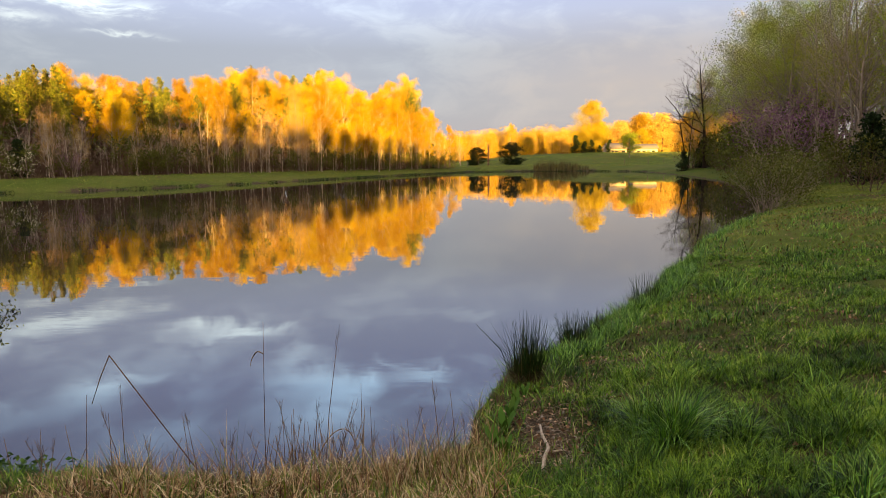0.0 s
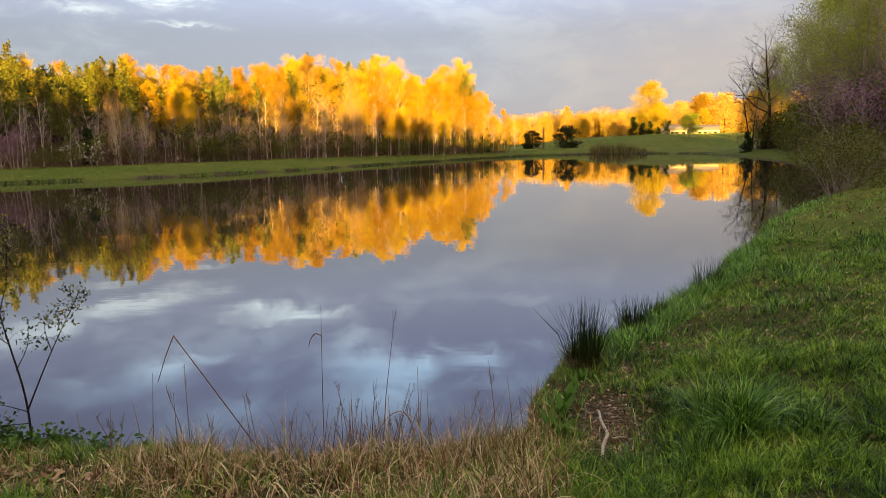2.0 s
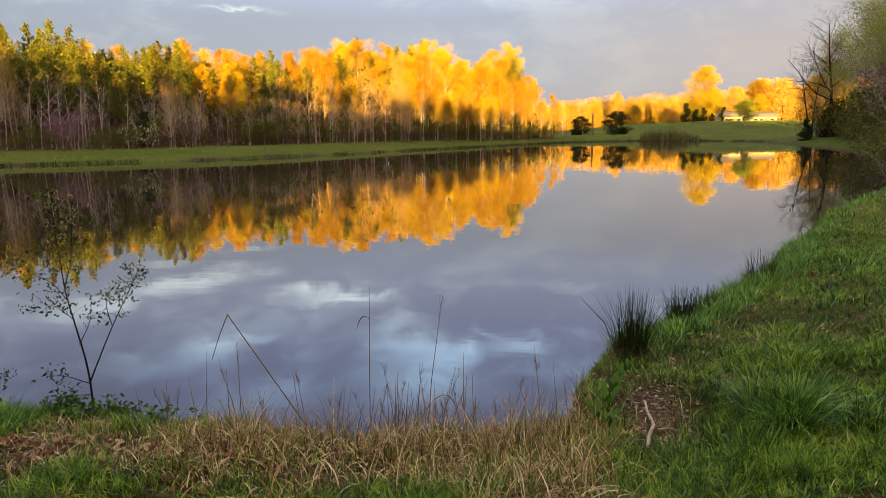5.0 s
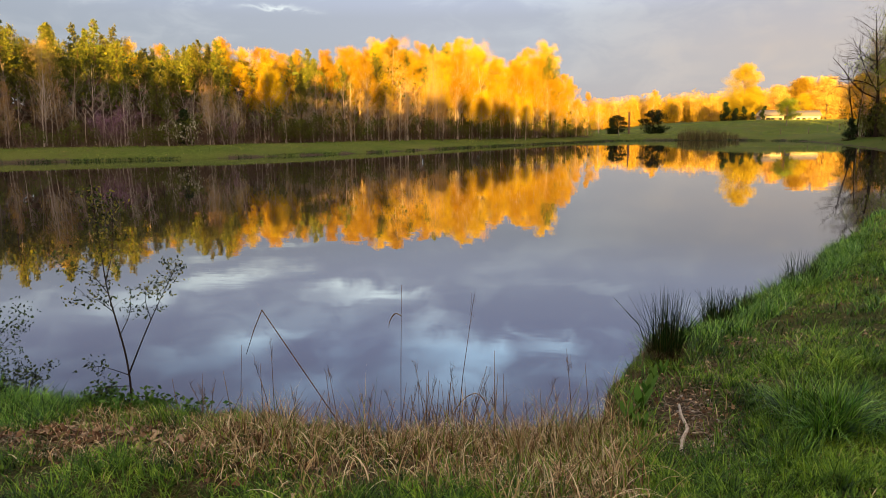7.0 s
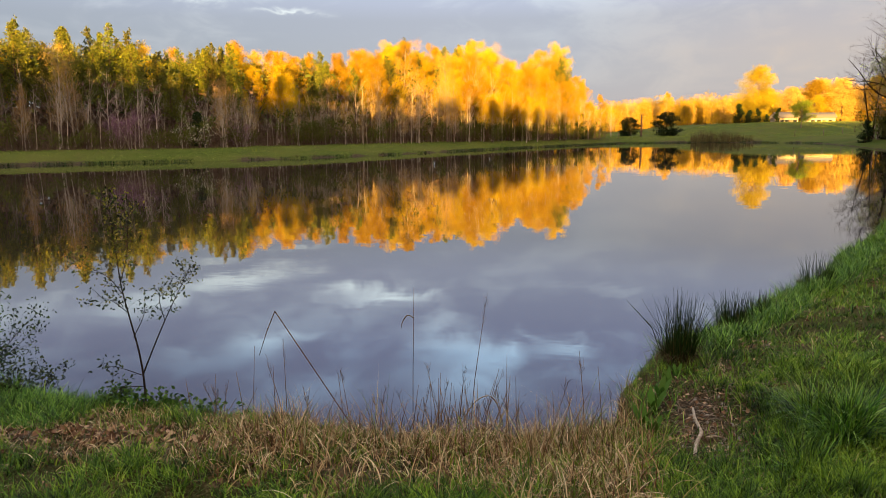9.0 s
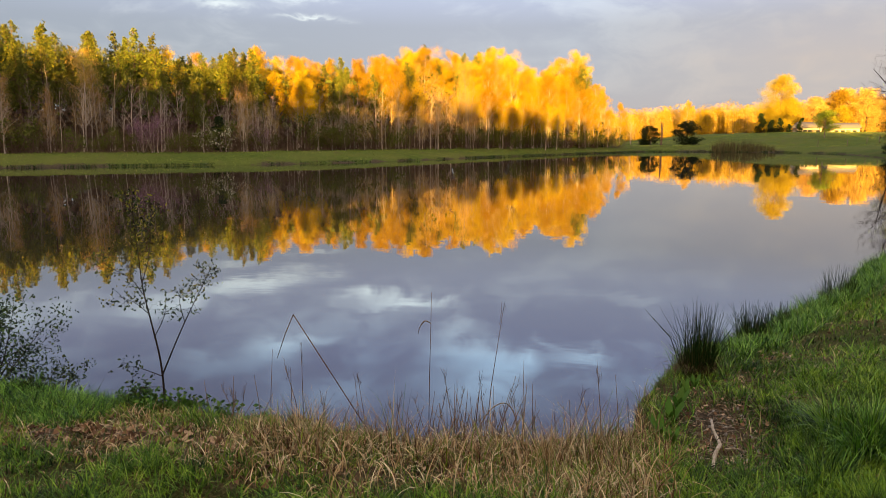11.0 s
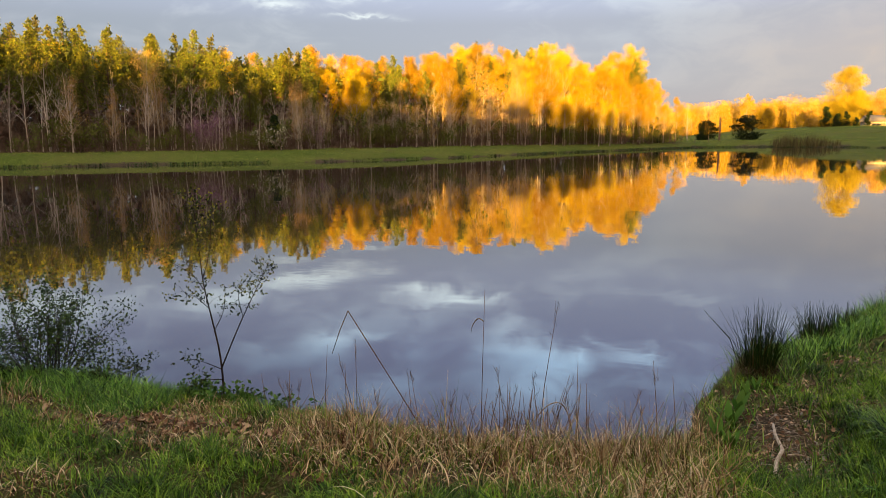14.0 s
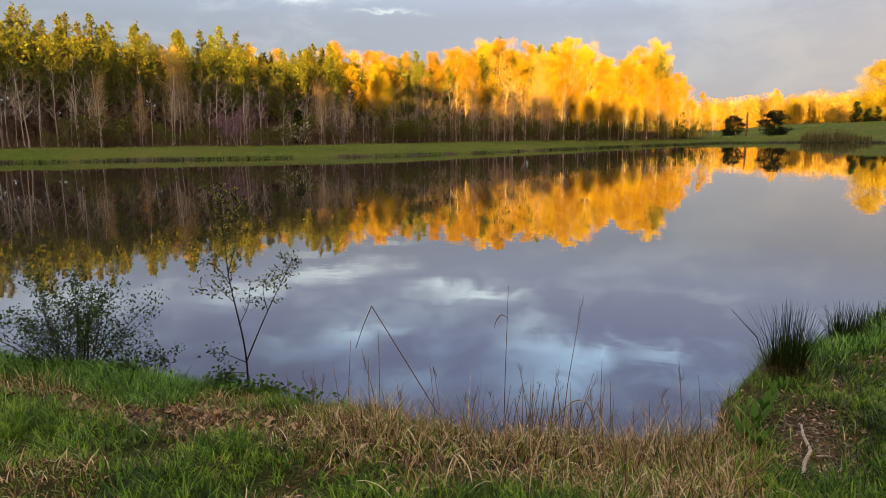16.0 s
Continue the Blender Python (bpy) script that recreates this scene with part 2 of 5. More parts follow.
M = dict(
    ground=ground_material(), water=water_material(),
    lawn=leaf_material("lawn_blades", [(0.12, (0.006, 0.018, 0.004)), (0.42, (0.065, 0.145, 0.014)), (0.74, (0.27, 0.42, 0.035)), (0.92, (0.44, 0.54, 0.08)), (1.0, (0.60, 0.50, 0.22))], 0.45, 1.1, 0.2, 0.2),
    lush=leaf_material("lush_blades", [(0.0, (0.006, 0.022, 0.004)), (0.45, (0.06, 0.16, 0.016)), (0.85, (0.24, 0.44, 0.05)), (1.0, (0.38, 0.56, 0.10))], 0.38, 0, 0.2, 0.25),
    dry=leaf_material("dry_blades", [(0.0, (0.05, 0.028, 0.014)), (0.25, (0.26, 0.15, 0.07)), (0.55, (0.64, 0.47, 0.23)), (0.74, (0.97, 0.82, 0.52)), (0.79, (0.05, 0.11, 0.012)), (1.0, (0.24, 0.33, 0.03))], 0.6, 0, 0.15),
    rush=leaf_material("rush_stems", [(0.0, (0.012, 0.030, 0.007)), (0.7, (0.03, 0.065, 0.012)), (1.0, (0.11, 0.085, 0.03))], 0.45),
    stalk=leaf_material("dry_stalks", [(0.0, (0.05, 0.032, 0.02)), (1.0, (0.27, 0.17, 0.09))], 0.6),
    straw=leaf_material("pale_turf_blades", [(0.0, (0.10, 0.14, 0.02)), (0.6, (0.24, 0.28, 0.05)), (1.0, (0.42, 0.36, 0.14))], 0.6, 0.25),
    reed=leaf_material("brown_reeds", [(0.0, (0.05, 0.042, 0.018)), (1.0, (0.14, 0.11, 0.05))], 0.7),
    litter=leaf_material("dead_leaves", [(0.0, (0.05, 0.025, 0.013)), (0.5, (0.22, 0.125, 0.065)), (1.0, (0.56, 0.40, 0.25))], 0.75),
    pine=leaf_material("pine_needles", [(0.0, (0.030, 0.048, 0.007)), (0.6, (0.10, 0.125, 0.018)), (1.0, (0.24, 0.23, 0.03))], 0.5),
    cedar=leaf_material("cedar_needles", [(0.0, (0.010, 0.022, 0.008)), (1.0, (0.03, 0.05, 0.015))], 0.6),
    gold=leaf_material("young_gold_leaves", [(0.0, (0.30, 0.20, 0.008)), (0.6, (0.48, 0.33, 0.012)), (1.0, (0.58, 0.42, 0.02))], 0.6, 0, 0.4),
    fargold=leaf_material("far_gold_leaves", [(0.0, (0.27, 0.19, 0.011)), (1.0, (0.42, 0.31, 0.022))], 0.6, 0, 0.3),
    bud=leaf_material("rosy_buds", [(0.0, (0.31, 0.19, 0.05)), (1.0, (0.54, 0.36, 0.11))], 0.6),
    spring=leaf_material("spring_leaves", [(0.0, (0.18, 0.24, 0.015)), (0.6, (0.36, 0.48, 0.035)), (1.0, (0.54, 0.58, 0.08))], 0.55, 0, 0.45),
    olive_spring=leaf_material("olive_spring_leaves", [(0.0, (0.15, 0.165, 0.022)), (0.6, (0.29, 0.30, 0.045)), (1.0, (0.46, 0.41, 0.10))], 0.55, 0, 0.4),
    olive=leaf_material("olive_leaves", [(0.0, (0.05, 0.065, 0.012)), (1.0, (0.15, 0.16, 0.03))], 0.6),
    redbud=leaf_material("redbud_blossom", [(0.0, (0.16, 0.08, 0.13)), (1.0, (0.34, 0.19, 0.28))], 0.7),
    white=leaf_material("white_blossom", [(0.0, (0.45, 0.42, 0.30)), (1.0, (0.75, 0.72, 0.60))], 0.7),
    twigleaf=leaf_material("dark_bush_leaves", [(0.0, (0.010, 0.020, 0.006)), (0.6, (0.035, 0.065, 0.014)), (1.0, (0.10, 0.16, 0.03))], 0.5),
    weed=leaf_material("broad_weed_leaves", [(0.0, (0.03, 0.09, 0.014)), (1.0, (0.12, 0.24, 0.035))], 0.4, 0, 0.2),
    bark=bark_material("grey_bark", (0.46, 0.39, 0.32), (0.19, 0.15, 0.115)),
    pale=bark_material("pale_bark", (0.60, 0.53, 0.46), (0.30, 0.24, 0.19)),
    pinebark=bark_material("pine_bark", (0.17, 0.11, 0.075), (0.06, 0.04, 0.03)),
    dark=bark_material("dark_twigs", (0.055, 0.04, 0.03), (0.018, 0.013, 0.01), 30.0),
    brush=bark_material("brown_brush", (0.22, 0.15, 0.115), (0.085, 0.055, 0.042), 12.0),
    drift=bark_material("weathered_wood", (0.62, 0.53, 0.42), (0.26, 0.20, 0.14), 25.0),
    siding=plain("white_siding", (0.55, 0.50, 0.45), 0.6, 3.0, 0.08), roof=plain("grey_roof", (0.16, 0.15, 0.15), 0.8),
    glass=plain("dark_window", (0.03, 0.035, 0.04), 0.1), post=plain("weathered_post", (0.20, 0.16, 0.12), 0.9),
    stone=plain("pale_stone", (0.34, 0.31, 0.27), 0.9, 14.0, 0.35),
)


# ---- geometry helpers ----
class Geo:
    """Gathers points, triangles and quads for one mesh."""

    def __init__(self):
        self.points, self.tris, self.quads, self.count = [], [], [], 0

    def add(self, points, tris=None, quads=None):
        points = np.asarray(points, float).reshape(-1, 3)
        if tris is not None and len(tris):
            self.tris.append(np.asarray(tris, int).reshape(-1, 3) + self.count)
        if quads is not None and len(quads):
            self.quads.append(np.asarray(quads, int).reshape(-1, 4) + self.count)
        self.points.append(points)
        self.count += len(points)

    def mesh(self, name, material, smooth=False):
        points = np.concatenate(self.points)
        tris = np.concatenate(self.tris) if self.tris else np.zeros((0, 3), int)
        quads = np.concatenate(self.quads) if self.quads else np.zeros((0, 4), int)
        me = bpy.data.meshes.new(name)
        me.vertices.add(len(points))
        me.vertices.foreach_set("co", points.ravel())
        me.loops.add(tris.size + quads.size)
        me.loops.foreach_set("vertex_index", np.r_[tris.ravel(), quads.ravel()])
        me.polygons.add(len(tris) + len(quads))
        me.polygons.foreach_set("loop_start", np.r_[np.arange(len(tris)) * 3, tris.size + np.arange(len(quads)) * 4])
        if smooth:
            me.polygons.foreach_set("use_smooth", np.ones(len(tris) + len(quads), bool))
        me.update(calc_edges=True)
        me.validate()
        me.materials.append(material)
        return me


def thing(name, at, label, category, group="", kind="", turn=0.0):
    ob = new(name)
    ob.empty_display_size = 0.2
    ob.matrix_world = pose(*at, 0, 0, turn)
    return tagged(ob, label, category, group, kind)


def part(name, geo, material, parent, label="", smooth=False):
    ob = new(name, geo.mesh(name, material, smooth))
    ob.parent = parent
    return tagged(ob, label)


def single(name, geo, material, at, label, category, kind="", group="", smooth=False):
    ob = new(name, geo.mesh(name, material, smooth))
    ob.location = at
    return tagged(ob, label, category, group, kind)


def tube(geo, pts, radii, sides=5, cap=True):
    pts, radii = np.asarray(pts, float), np.asarray(radii, float)
    along = np.gradient(pts, axis=0)
    along /= np.linalg.norm(along, axis=1, keepdims=True) + 1e-9
    ref = np.array([1.0, 0, 0]) if abs(along[:, 2]).mean() > 0.7 else np.array([0, 0, 1.0])
    u = np.cross(along, ref)
    u /= np.linalg.norm(u, axis=1, keepdims=True) + 1e-9
    v = np.cross(along, u)
    a = np.arange(sides) * 2 * math.pi / sides
    ring = pts[:, None] + radii[:, None, None] * (np.cos(a)[None, :, None] * u[:, None] + np.sin(a)[None, :, None] * v[:, None])
    n = len(pts)
    i, j = np.meshgrid(np.arange(n - 1), np.arange(sides), indexing="ij")
    k = (j + 1) % sides
    quads = np.stack([i * sides + j, i * sides + k, (i + 1) * sides + k, (i + 1) * sides + j], -1).reshape(-1, 4)
    tris = []
    if cap:
        tris = [[(n - 1) * sides, (n - 1) * sides + q, (n - 1) * sides + q + 1] for q in range(1, sides - 1)]
    geo.add(ring.reshape(-1, 3), tris, quads)


def leaves(geo, rng, centres, size, ratio=0.6, droop=0.0):
    """A small pointed leaf at each centre, turned at random."""
    centres = np.asarray(centres, float).reshape(-1, 3)
    n = len(centres)
    u = rng.normal(size=(n, 3))
    u[:, 2] -= droop
    u /= np.linalg.norm(u, axis=1, keepdims=True)
    v = np.cross(u, rng.normal(size=(n, 3)))
    v /= np.linalg.norm(v, axis=1, keepdims=True) + 1e-9
    s = (size * rng.uniform(0.6, 1.3, n))[:, None]
    pts = np.stack([centres - u * s * 0.5, centres + v * s * 0.5 * ratio, centres + u * s * 0.5, centres - v * s * 0.5 * ratio], 1)
    geo.add(pts.reshape(-1, 3), None, np.arange(4 * n).reshape(n, 4))


def blades(geo, rng, roots, height, width, lean=0.35, droop=0.3, joints=2, heading=None, curl=None):
    """Curved tapering blades of grass; height and width: one number or one a blade; curl: the least and the most that a blade bends over, in radians."""
    roots = np.asarray(roots, float).reshape(-1, 3)
    n = len(roots)
    height, width = np.broadcast_to(height, n) * rng.uniform(0.6, 1.25, n), np.broadcast_to(width, n) * rng.uniform(0.7, 1.3, n)
    way = rng.uniform(0, 2 * math.pi, n) if heading is None else heading + rng.normal(0, 0.8, n)
    out = np.stack([np.cos(way), np.sin(way), np.zeros(n)], 1)
    twist = way + math.pi / 2 + rng.normal(0, 0.5, n)
    side = np.stack([np.cos(twist), np.sin(twist), np.zeros(n)], 1)
    if curl:
        bend, first = rng.uniform(*curl, n), rng.normal(0, 0.15, n)
    le, dr = lean * rng.uniform(0.1, 1.6, n), droop * rng.uniform(0.2, 1.6, n)
    rows = []
    for k in range(joints + 1):
        s = k / (joints + 1)
        if curl:
            mid = roots + out * (((1 - np.cos(bend * s)) / bend + first * s) * height)[:, None]
            mid[:, 2] += height * np.sin(bend * s) / bend
        else:
            mid = roots + out * ((le * s + dr * s * s) * height)[:, None]
            mid[:, 2] += height * (s - 0.55 * np.minimum(dr, 1.5) * s * s)
        half = side * (width * 0.5 * (1 - s ** 1.6))[:, None]
        rows += [mid - half, mid + half]
    tip = roots + out * ((le + dr) * height)[:, None]
    tip[:, 2] += height * (1 - 0.55 * np.minimum(dr, 1.5))
    if curl:
        tip = roots + out * (((1 - np.cos(bend)) / bend + first) * height)[:, None]
        tip[:, 2] += height * np.sin(bend) / bend
    rows.append(tip)
    m = len(rows)
    pts = np.stack(rows, 1).reshape(-1, 3)
    base = np.arange(n)[:, None] * m
    quads = np.concatenate([base + np.array([2 * k, 2 * k + 1, 2 * k + 3, 2 * k + 2]) for k in range(joints)]) if joints else None
    geo.add(pts, base + np.array([m - 3, m - 2, m - 1]), quads)


def wave_noise(x, y, scale, seed=0.0):
    """Smooth value noise from 0 to 1."""
    x, y = np.asarray(x, float) / scale + seed * 17.13, np.asarray(y, float) / scale + seed * 9.71
    xi, yi = np.floor(x), np.floor(y)
    fx, fy = x - xi, y - yi
    fx, fy = fx * fx * (3 - 2 * fx), fy * fy * (3 - 2 * fy)

    def spot(a, b):
        r = np.sin(a * 127.1 + b * 311.7) * 43758.5453
        return r - np.floor(r)

    top = spot(xi, yi) * (1 - fx) + spot(xi + 1, yi) * fx
    return top * (1 - fy) + (spot(xi, yi + 1) * (1 - fx) + spot(xi + 1, yi + 1) * fx) * fy


def ease(v):
    v = np.clip(v, 0, 1)
    return v * v * (3 - 2 * v)


# ---- the lie of the land ----
NEAR_SHORE = [(-75, 22), (-55, 12), (-30, 8), (-14, 6.0), (-6.6, 5.45), (-5.0, 5.5), (-4.2, 5.28), (-3.6, 5.25), (-2.55, 5.1), (-1.0, 4.98), (0.15, 5.1), (0.55, 5.45)]
RIGHT_SHORE = [(0.72, 6.2), (1.0, 7.0), (1.75, 8.2), (3.2, 10.2), (5.1, 13.3), (6.8, 16.3), (8.8, 19.8), (12.0, 24.4), (15.6, 29.3), (20.2, 36.5),
               (24.2, 44), (27.6, 54), (31.5, 68), (35.5, 84), (39, 103)]
END_SHORE = [(40, 117), (34, 126), (24, 129), (12, 126)]
FAR_SHORE = [(3.5, 112), (-9, 90), (-18.5, 71), (-27, 61), (-36, 55.5), (-50, 46.5), (-62, 39), (-74, 31)]


def rounded(points, steps=6):
    p = np.array(points, float)
    out = []
    for k in range(len(p)):
        a, b, c, e = p[k - 1], p[k], p[(k + 1) % len(p)], p[(k + 2) % len(p)]
        s = np.arange(steps)[:, None] / steps
        out.append(0.5 * (2 * b + (c - a) * s + (2 * a - 5 * b + 4 * c - e) * s ** 2 + (3 * b - a - 3 * c + e) * s ** 3))
    return np.concatenate(out)


SHORE = rounded(NEAR_SHORE + RIGHT_SHORE + END_SHORE + FAR_SHORE)


def from_shore(x, y):
    """Metres from the waterline: above 0 on land, below 0 on the pond."""
    x, y = np.atleast_1d(np.asarray(x, float)), np.atleast_1d(np.asarray(y, float))
    best, inside = np.full(x.shape, 1e9), np.zeros(x.shape, bool)
    for (ax, ay), (bx, by) in zip(SHORE, np.roll(SHORE, -1, axis=0)):
        ex, ey = bx - ax, by - ay
        s = np.clip(((x - ax) * ex + (y - ay) * ey) / (ex * ex + ey * ey + 1e-9), 0, 1)
        best = np.minimum(best, (x - ax - s * ex) ** 2 + (y - ay - s * ey) ** 2)
        if ay != by:
            inside ^= ((ay > y) != (by > y)) & (x < ax + (y - ay) / (by - ay) * ex)
    return np.sqrt(best) * np.where(inside, -1, 1) + (wave_noise(x, y, 0.5, 3) - 0.5) * 0.16 + (wave_noise(x, y, 2.3, 4) - 0.5) * 0.3


def crest(c):
    """Treetop height of the unseen shading rise behind the viewer, across the sun's way."""
    return 21.8 - 0.6 * ease((c + 50) / 20) + 0.4 * ease((c + 15) / 15) + 3.5 * ease((c - 20) / 5) + 7.0 * ease((c - 27) / 7) - 7.5 * ease((c - 58) / 6)


def ground(x, y):
    x, y = np.atleast_1d(np.asarray(x, float)), np.atleast_1d(np.asarray(y, float))
    d, r = from_shore(x, y), np.hypot(x, y)
    land = np.maximum(d, 0)
    z = 0.20 * np.tanh(d / np.maximum(0.25, 0.03 * r)) + 0.12 * np.minimum(land, 6) + (0.03 - 0.023 * ease((y - 105) / 15)) * np.clip(land - 6, 0, 40)
    z -= 1.0 * ease(-d / 4)
    z += land.clip(0, 1) * (0.07 * (wave_noise(x, y, 0.3, 1) - 0.5) + 0.13 * (wave_noise(x, y, 1.7, 2) - 0.5))
    z += 2.5 * ease((y - 128) / 42) * ease((x - 12) / 38) + 14 * ease((r - 260) / 500)
    z += 3 * ease((land - 14) / 50) * ease((-x - 2) / 25) * ease((y - 40) / 20)
    s = x * TRAVEL.x + y * TRAVEL.y
    c = x * TRAVEL.y - y * TRAVEL.x
    top = crest(c) - 4.5
    top = top + 1.0 * (wave_noise(c, 0 * c, 6.0, 61) - 0.5) + 0.8 * (wave_noise(c, 0 * c, 2.4, 62) - 0.5)
    return z + top * ease((-s - 8) / 22)   # an unseen wooded rise behind the viewer, added to cast shade


def bald_spot(x, y):
    """Worn and muddy places in the turf."""
    spots_ = ((1.12, 5.35, 0.42, 1.0, 1.0), (1.6, 6.5, 0.35, 0.45, 0.8), (-3.4, 4.2, 1.1, 0.28, 0.9), (-2.4, 4.05, 0.5, 0.2, 0.7), (-2.9, 3.4, 0.4, 0.15, 0.6), (-3.5, 3.6, 0.35, 0.15, 0.6), (-1.9, 3.2, 0.3, 0.15, 0.6), (2.2, 7.1, 0.5, 0.35, 0.45), (3.3, 8.6, 0.4, 0.5, 0.3), (5.2, 9.5, 0.9, 0.5, 0.35), (9.5, 13.5, 3.0, 2.5, 0.35), (15, 20.5, 4.5, 4.0, 0.5), (21, 29, 4, 4, 0.45), (-1.2, 3.9, 0.5, 0.2, 0.5), (3.32, 6.74, 0.25, 0.35, 0.6), (3.75, 7.57, 0.3, 0.4, 0.3), (3.38, 6.07, 0.15, 0.15, 0.5), (2.1, 4.53, 0.2, 0.2, 0.6), (2.28, 6.46, 0.22, 0.3, 0.6), (1.95, 5.79, 0.25, 0.2, 0.7), (4.46, 10.33, 0.4, 0.5, 0.5), (2.73, 4.34, 0.2, 0.15, 0.5), (2.07, 3.7, 0.15, 0.12, 0.5), (5.13, 7.79, 0.5, 0.6, 0.3), (4.37, 7.68, 0.4, 0.5, 0.3))
    return np.maximum.reduce([w * np.exp(-((x - a) ** 2 / e ** 2 + (y - b) ** 2 / f ** 2)) for a, b, e, f, w in spots_])


def cover(x, y):
    """Weights of leaf litter and of bare soil on the turf."""
    d = from_shore(x, y)
    far = np.hypot(x, y) > 30
    wood_left = ease((d - 9.0) / 2.5) * ((x < 9) & far & (y > 20))
    wood_right = ease((d - 13.5) / 3) * ((x > 9) & (y < 120) & (y > 5))
    behind = ease((-(x * TRAVEL.x + y * TRAVEL.y) - 6) / 4)
    bank = ease((1.7 - d) / 0.6) * ((x < 0.9) & (y < 8)) * 0.75
    bald = bald_spot(x, y)
    patch = 0.42 * wave_noise(x, y, 0.7, 8)
    litter = np.maximum.reduce([wood_left, wood_right, behind, bank, patch, bald])
    soil = np.maximum(np.maximum(ease((0.25 - d) / 0.2), 0.55 * bald), 0.75 * ease((0.55 - d) / 0.3) * far)
    return litter, soil


def build_ground():
    rings = np.r_[np.linspace(0.0, 2.0, 6)[1:], 2.0 * 1.038 ** np.arange(1, 197)]
    turns = np.r_[np.linspace(-60, 60, 420), np.linspace(60, 300, 121)[1:-1]]   # finer ahead
    a, r = np.meshgrid(np.radians(turns), rings)
    x, y = (-np.sin(a) * r).ravel(), (np.cos(a) * r).ravel()
    z = ground(x, y)
    n, m = len(turns), len(rings)
    i, j = np.meshgrid(np.arange(m - 1), np.arange(n), indexing="ij")
    k = (j + 1) % n
    quads = np.stack([i * n + j, i * n + k, (i + 1) * n + k, (i + 1) * n + j], -1).reshape(-1, 4)[:, ::-1]
    geo = Geo()
    geo.add(np.stack([x, y, z], 1), None, quads)
    hub = m * n
    geo.add([(0, 0, float(ground(0, 0)[0]))], [[q - hub, (q + 1) % n - hub, 0] for q in range(n)])
    me = geo.mesh("ground", M["ground"], True)
    litter, soil = cover(np.r_[x, 0], np.r_[y, 0])
    layer = me.color_attributes.new("cover", "FLOAT_COLOR", "POINT")
    # blue: darkened thatch near the viewer, standing in for shade among the blades
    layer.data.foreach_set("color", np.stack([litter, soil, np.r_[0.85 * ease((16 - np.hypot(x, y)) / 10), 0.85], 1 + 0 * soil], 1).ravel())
    tagged(new("ground", me), "grassy banks and fields with leaf litter under trees", "ground", kind="structure")


build_ground()
pond = Geo()
px, py = np.meshgrid(np.linspace(-80, 60, 15), np.linspace(2, 140, 15))
pq = [[b * 15 + a, b * 15 + a + 1, (b + 1) * 15 + a + 1, (b + 1) * 15 + a] for a in range(14) for b in range(14)]
pond.add(np.stack([px.ravel(), py.ravel(), 0 * px.ravel()], 1), None, pq)
tagged(new("water", pond.mesh("water", M["water"], True)), "calm dark pond water mirroring sky and trees", "water", kind="structure")


# ---- trees ----
def unit(v):
    return v / (np.linalg.norm(v) + 1e-9)


def grow(rng, geo, tips, start, way, length, radius, level, plan):
    """One limb and all that branches off it. plan: kids, length ratio, angle, wander and lift of each level."""
    steps, sides = (7, 4, 2, 1)[level], (6, 4, 3, 3)[level]
    kids, ratio, angle, wander, lift = plan[level][:5]
    pts, way = [np.asarray(start, float)], unit(np.asarray(way, float))
    for _ in range(steps):
        way = unit(way + rng.normal(0, wander, 3) + np.array([0, 0, lift]))
        pts.append(pts[-1] + way * length / steps)
    pts = np.array(pts)
    s = np.linspace(0, 1, steps + 1)
    thin = radius * (1 - s * (0.93 if level == 0 else 0.7))
    if level == 0:
        thin[0] *= 1.5
    tube(geo, pts, thin, sides, level < 2)
    if level == len(plan) - 1:
        tips += [pts[-1], (pts[-1] + pts[-2]) / 2]
        return
    if level == len(plan) - 2:
        tips.append(pts[-1])
    begin = plan[level][5] if len(plan[level]) > 5 else 0.2
    for k in range(kids):
        f = begin + (1 - begin) * (k + rng.uniform(0.1, 0.9)) / kids
        at = np.array([np.interp(f, s, pts[:, q]) for q in range(3)])
        tan = unit(pts[min(int(f * steps) + 1, steps)] - pts[int(min(f, 0.999) * steps)])
        off = unit(np.cross(tan, rng.normal(size=3)))
        bend = radians(angle * rng.uniform(0.75, 1.25))
        size = length * ratio * rng.uniform(0.7, 1.2) * (1.0 - 0.72 * (f - begin) / (1 - begin) if level == 0 else 1.15 - 0.6 * f)
        if level == 0 and len(plan[0]) > 6:   # a broad crown
            size *= plan[0][6]
        if level == 0:
            size *= 0.55 + 0.9 * min(1.0, (f - begin) / 0.25 + 0.3) * 0.5
        grow(rng, geo, tips, at, tan * math.cos(bend) + off * math.sin(bend), size, np.interp(f, s, thin) * 0.55, level + 1, plan)


BARE = [(15, 0.34, 40, 0.035, 0.02, 0.32), (6, 0.42, 38, 0.09, 0.06), (5, 0.5, 36, 0.12, 0.04), (0, 0, 0, 0.15, 0.02)]
LEAFY = [(24, 0.33, 45, 0.03, 0.03, 0.16), (6, 0.42, 42, 0.09, 0.06), (4, 0.5, 40, 0.12, 0.04), (0, 0, 0, 0.15, 0.02)]
GOLDEN = [(24, 0.34, 44, 0.03, 0.03, 0.34), *LEAFY[1:]]
BROAD = [(26, 0.44, 52, 0.05, 0.03, 0.22, 1.15), *LEAFY[1:]]


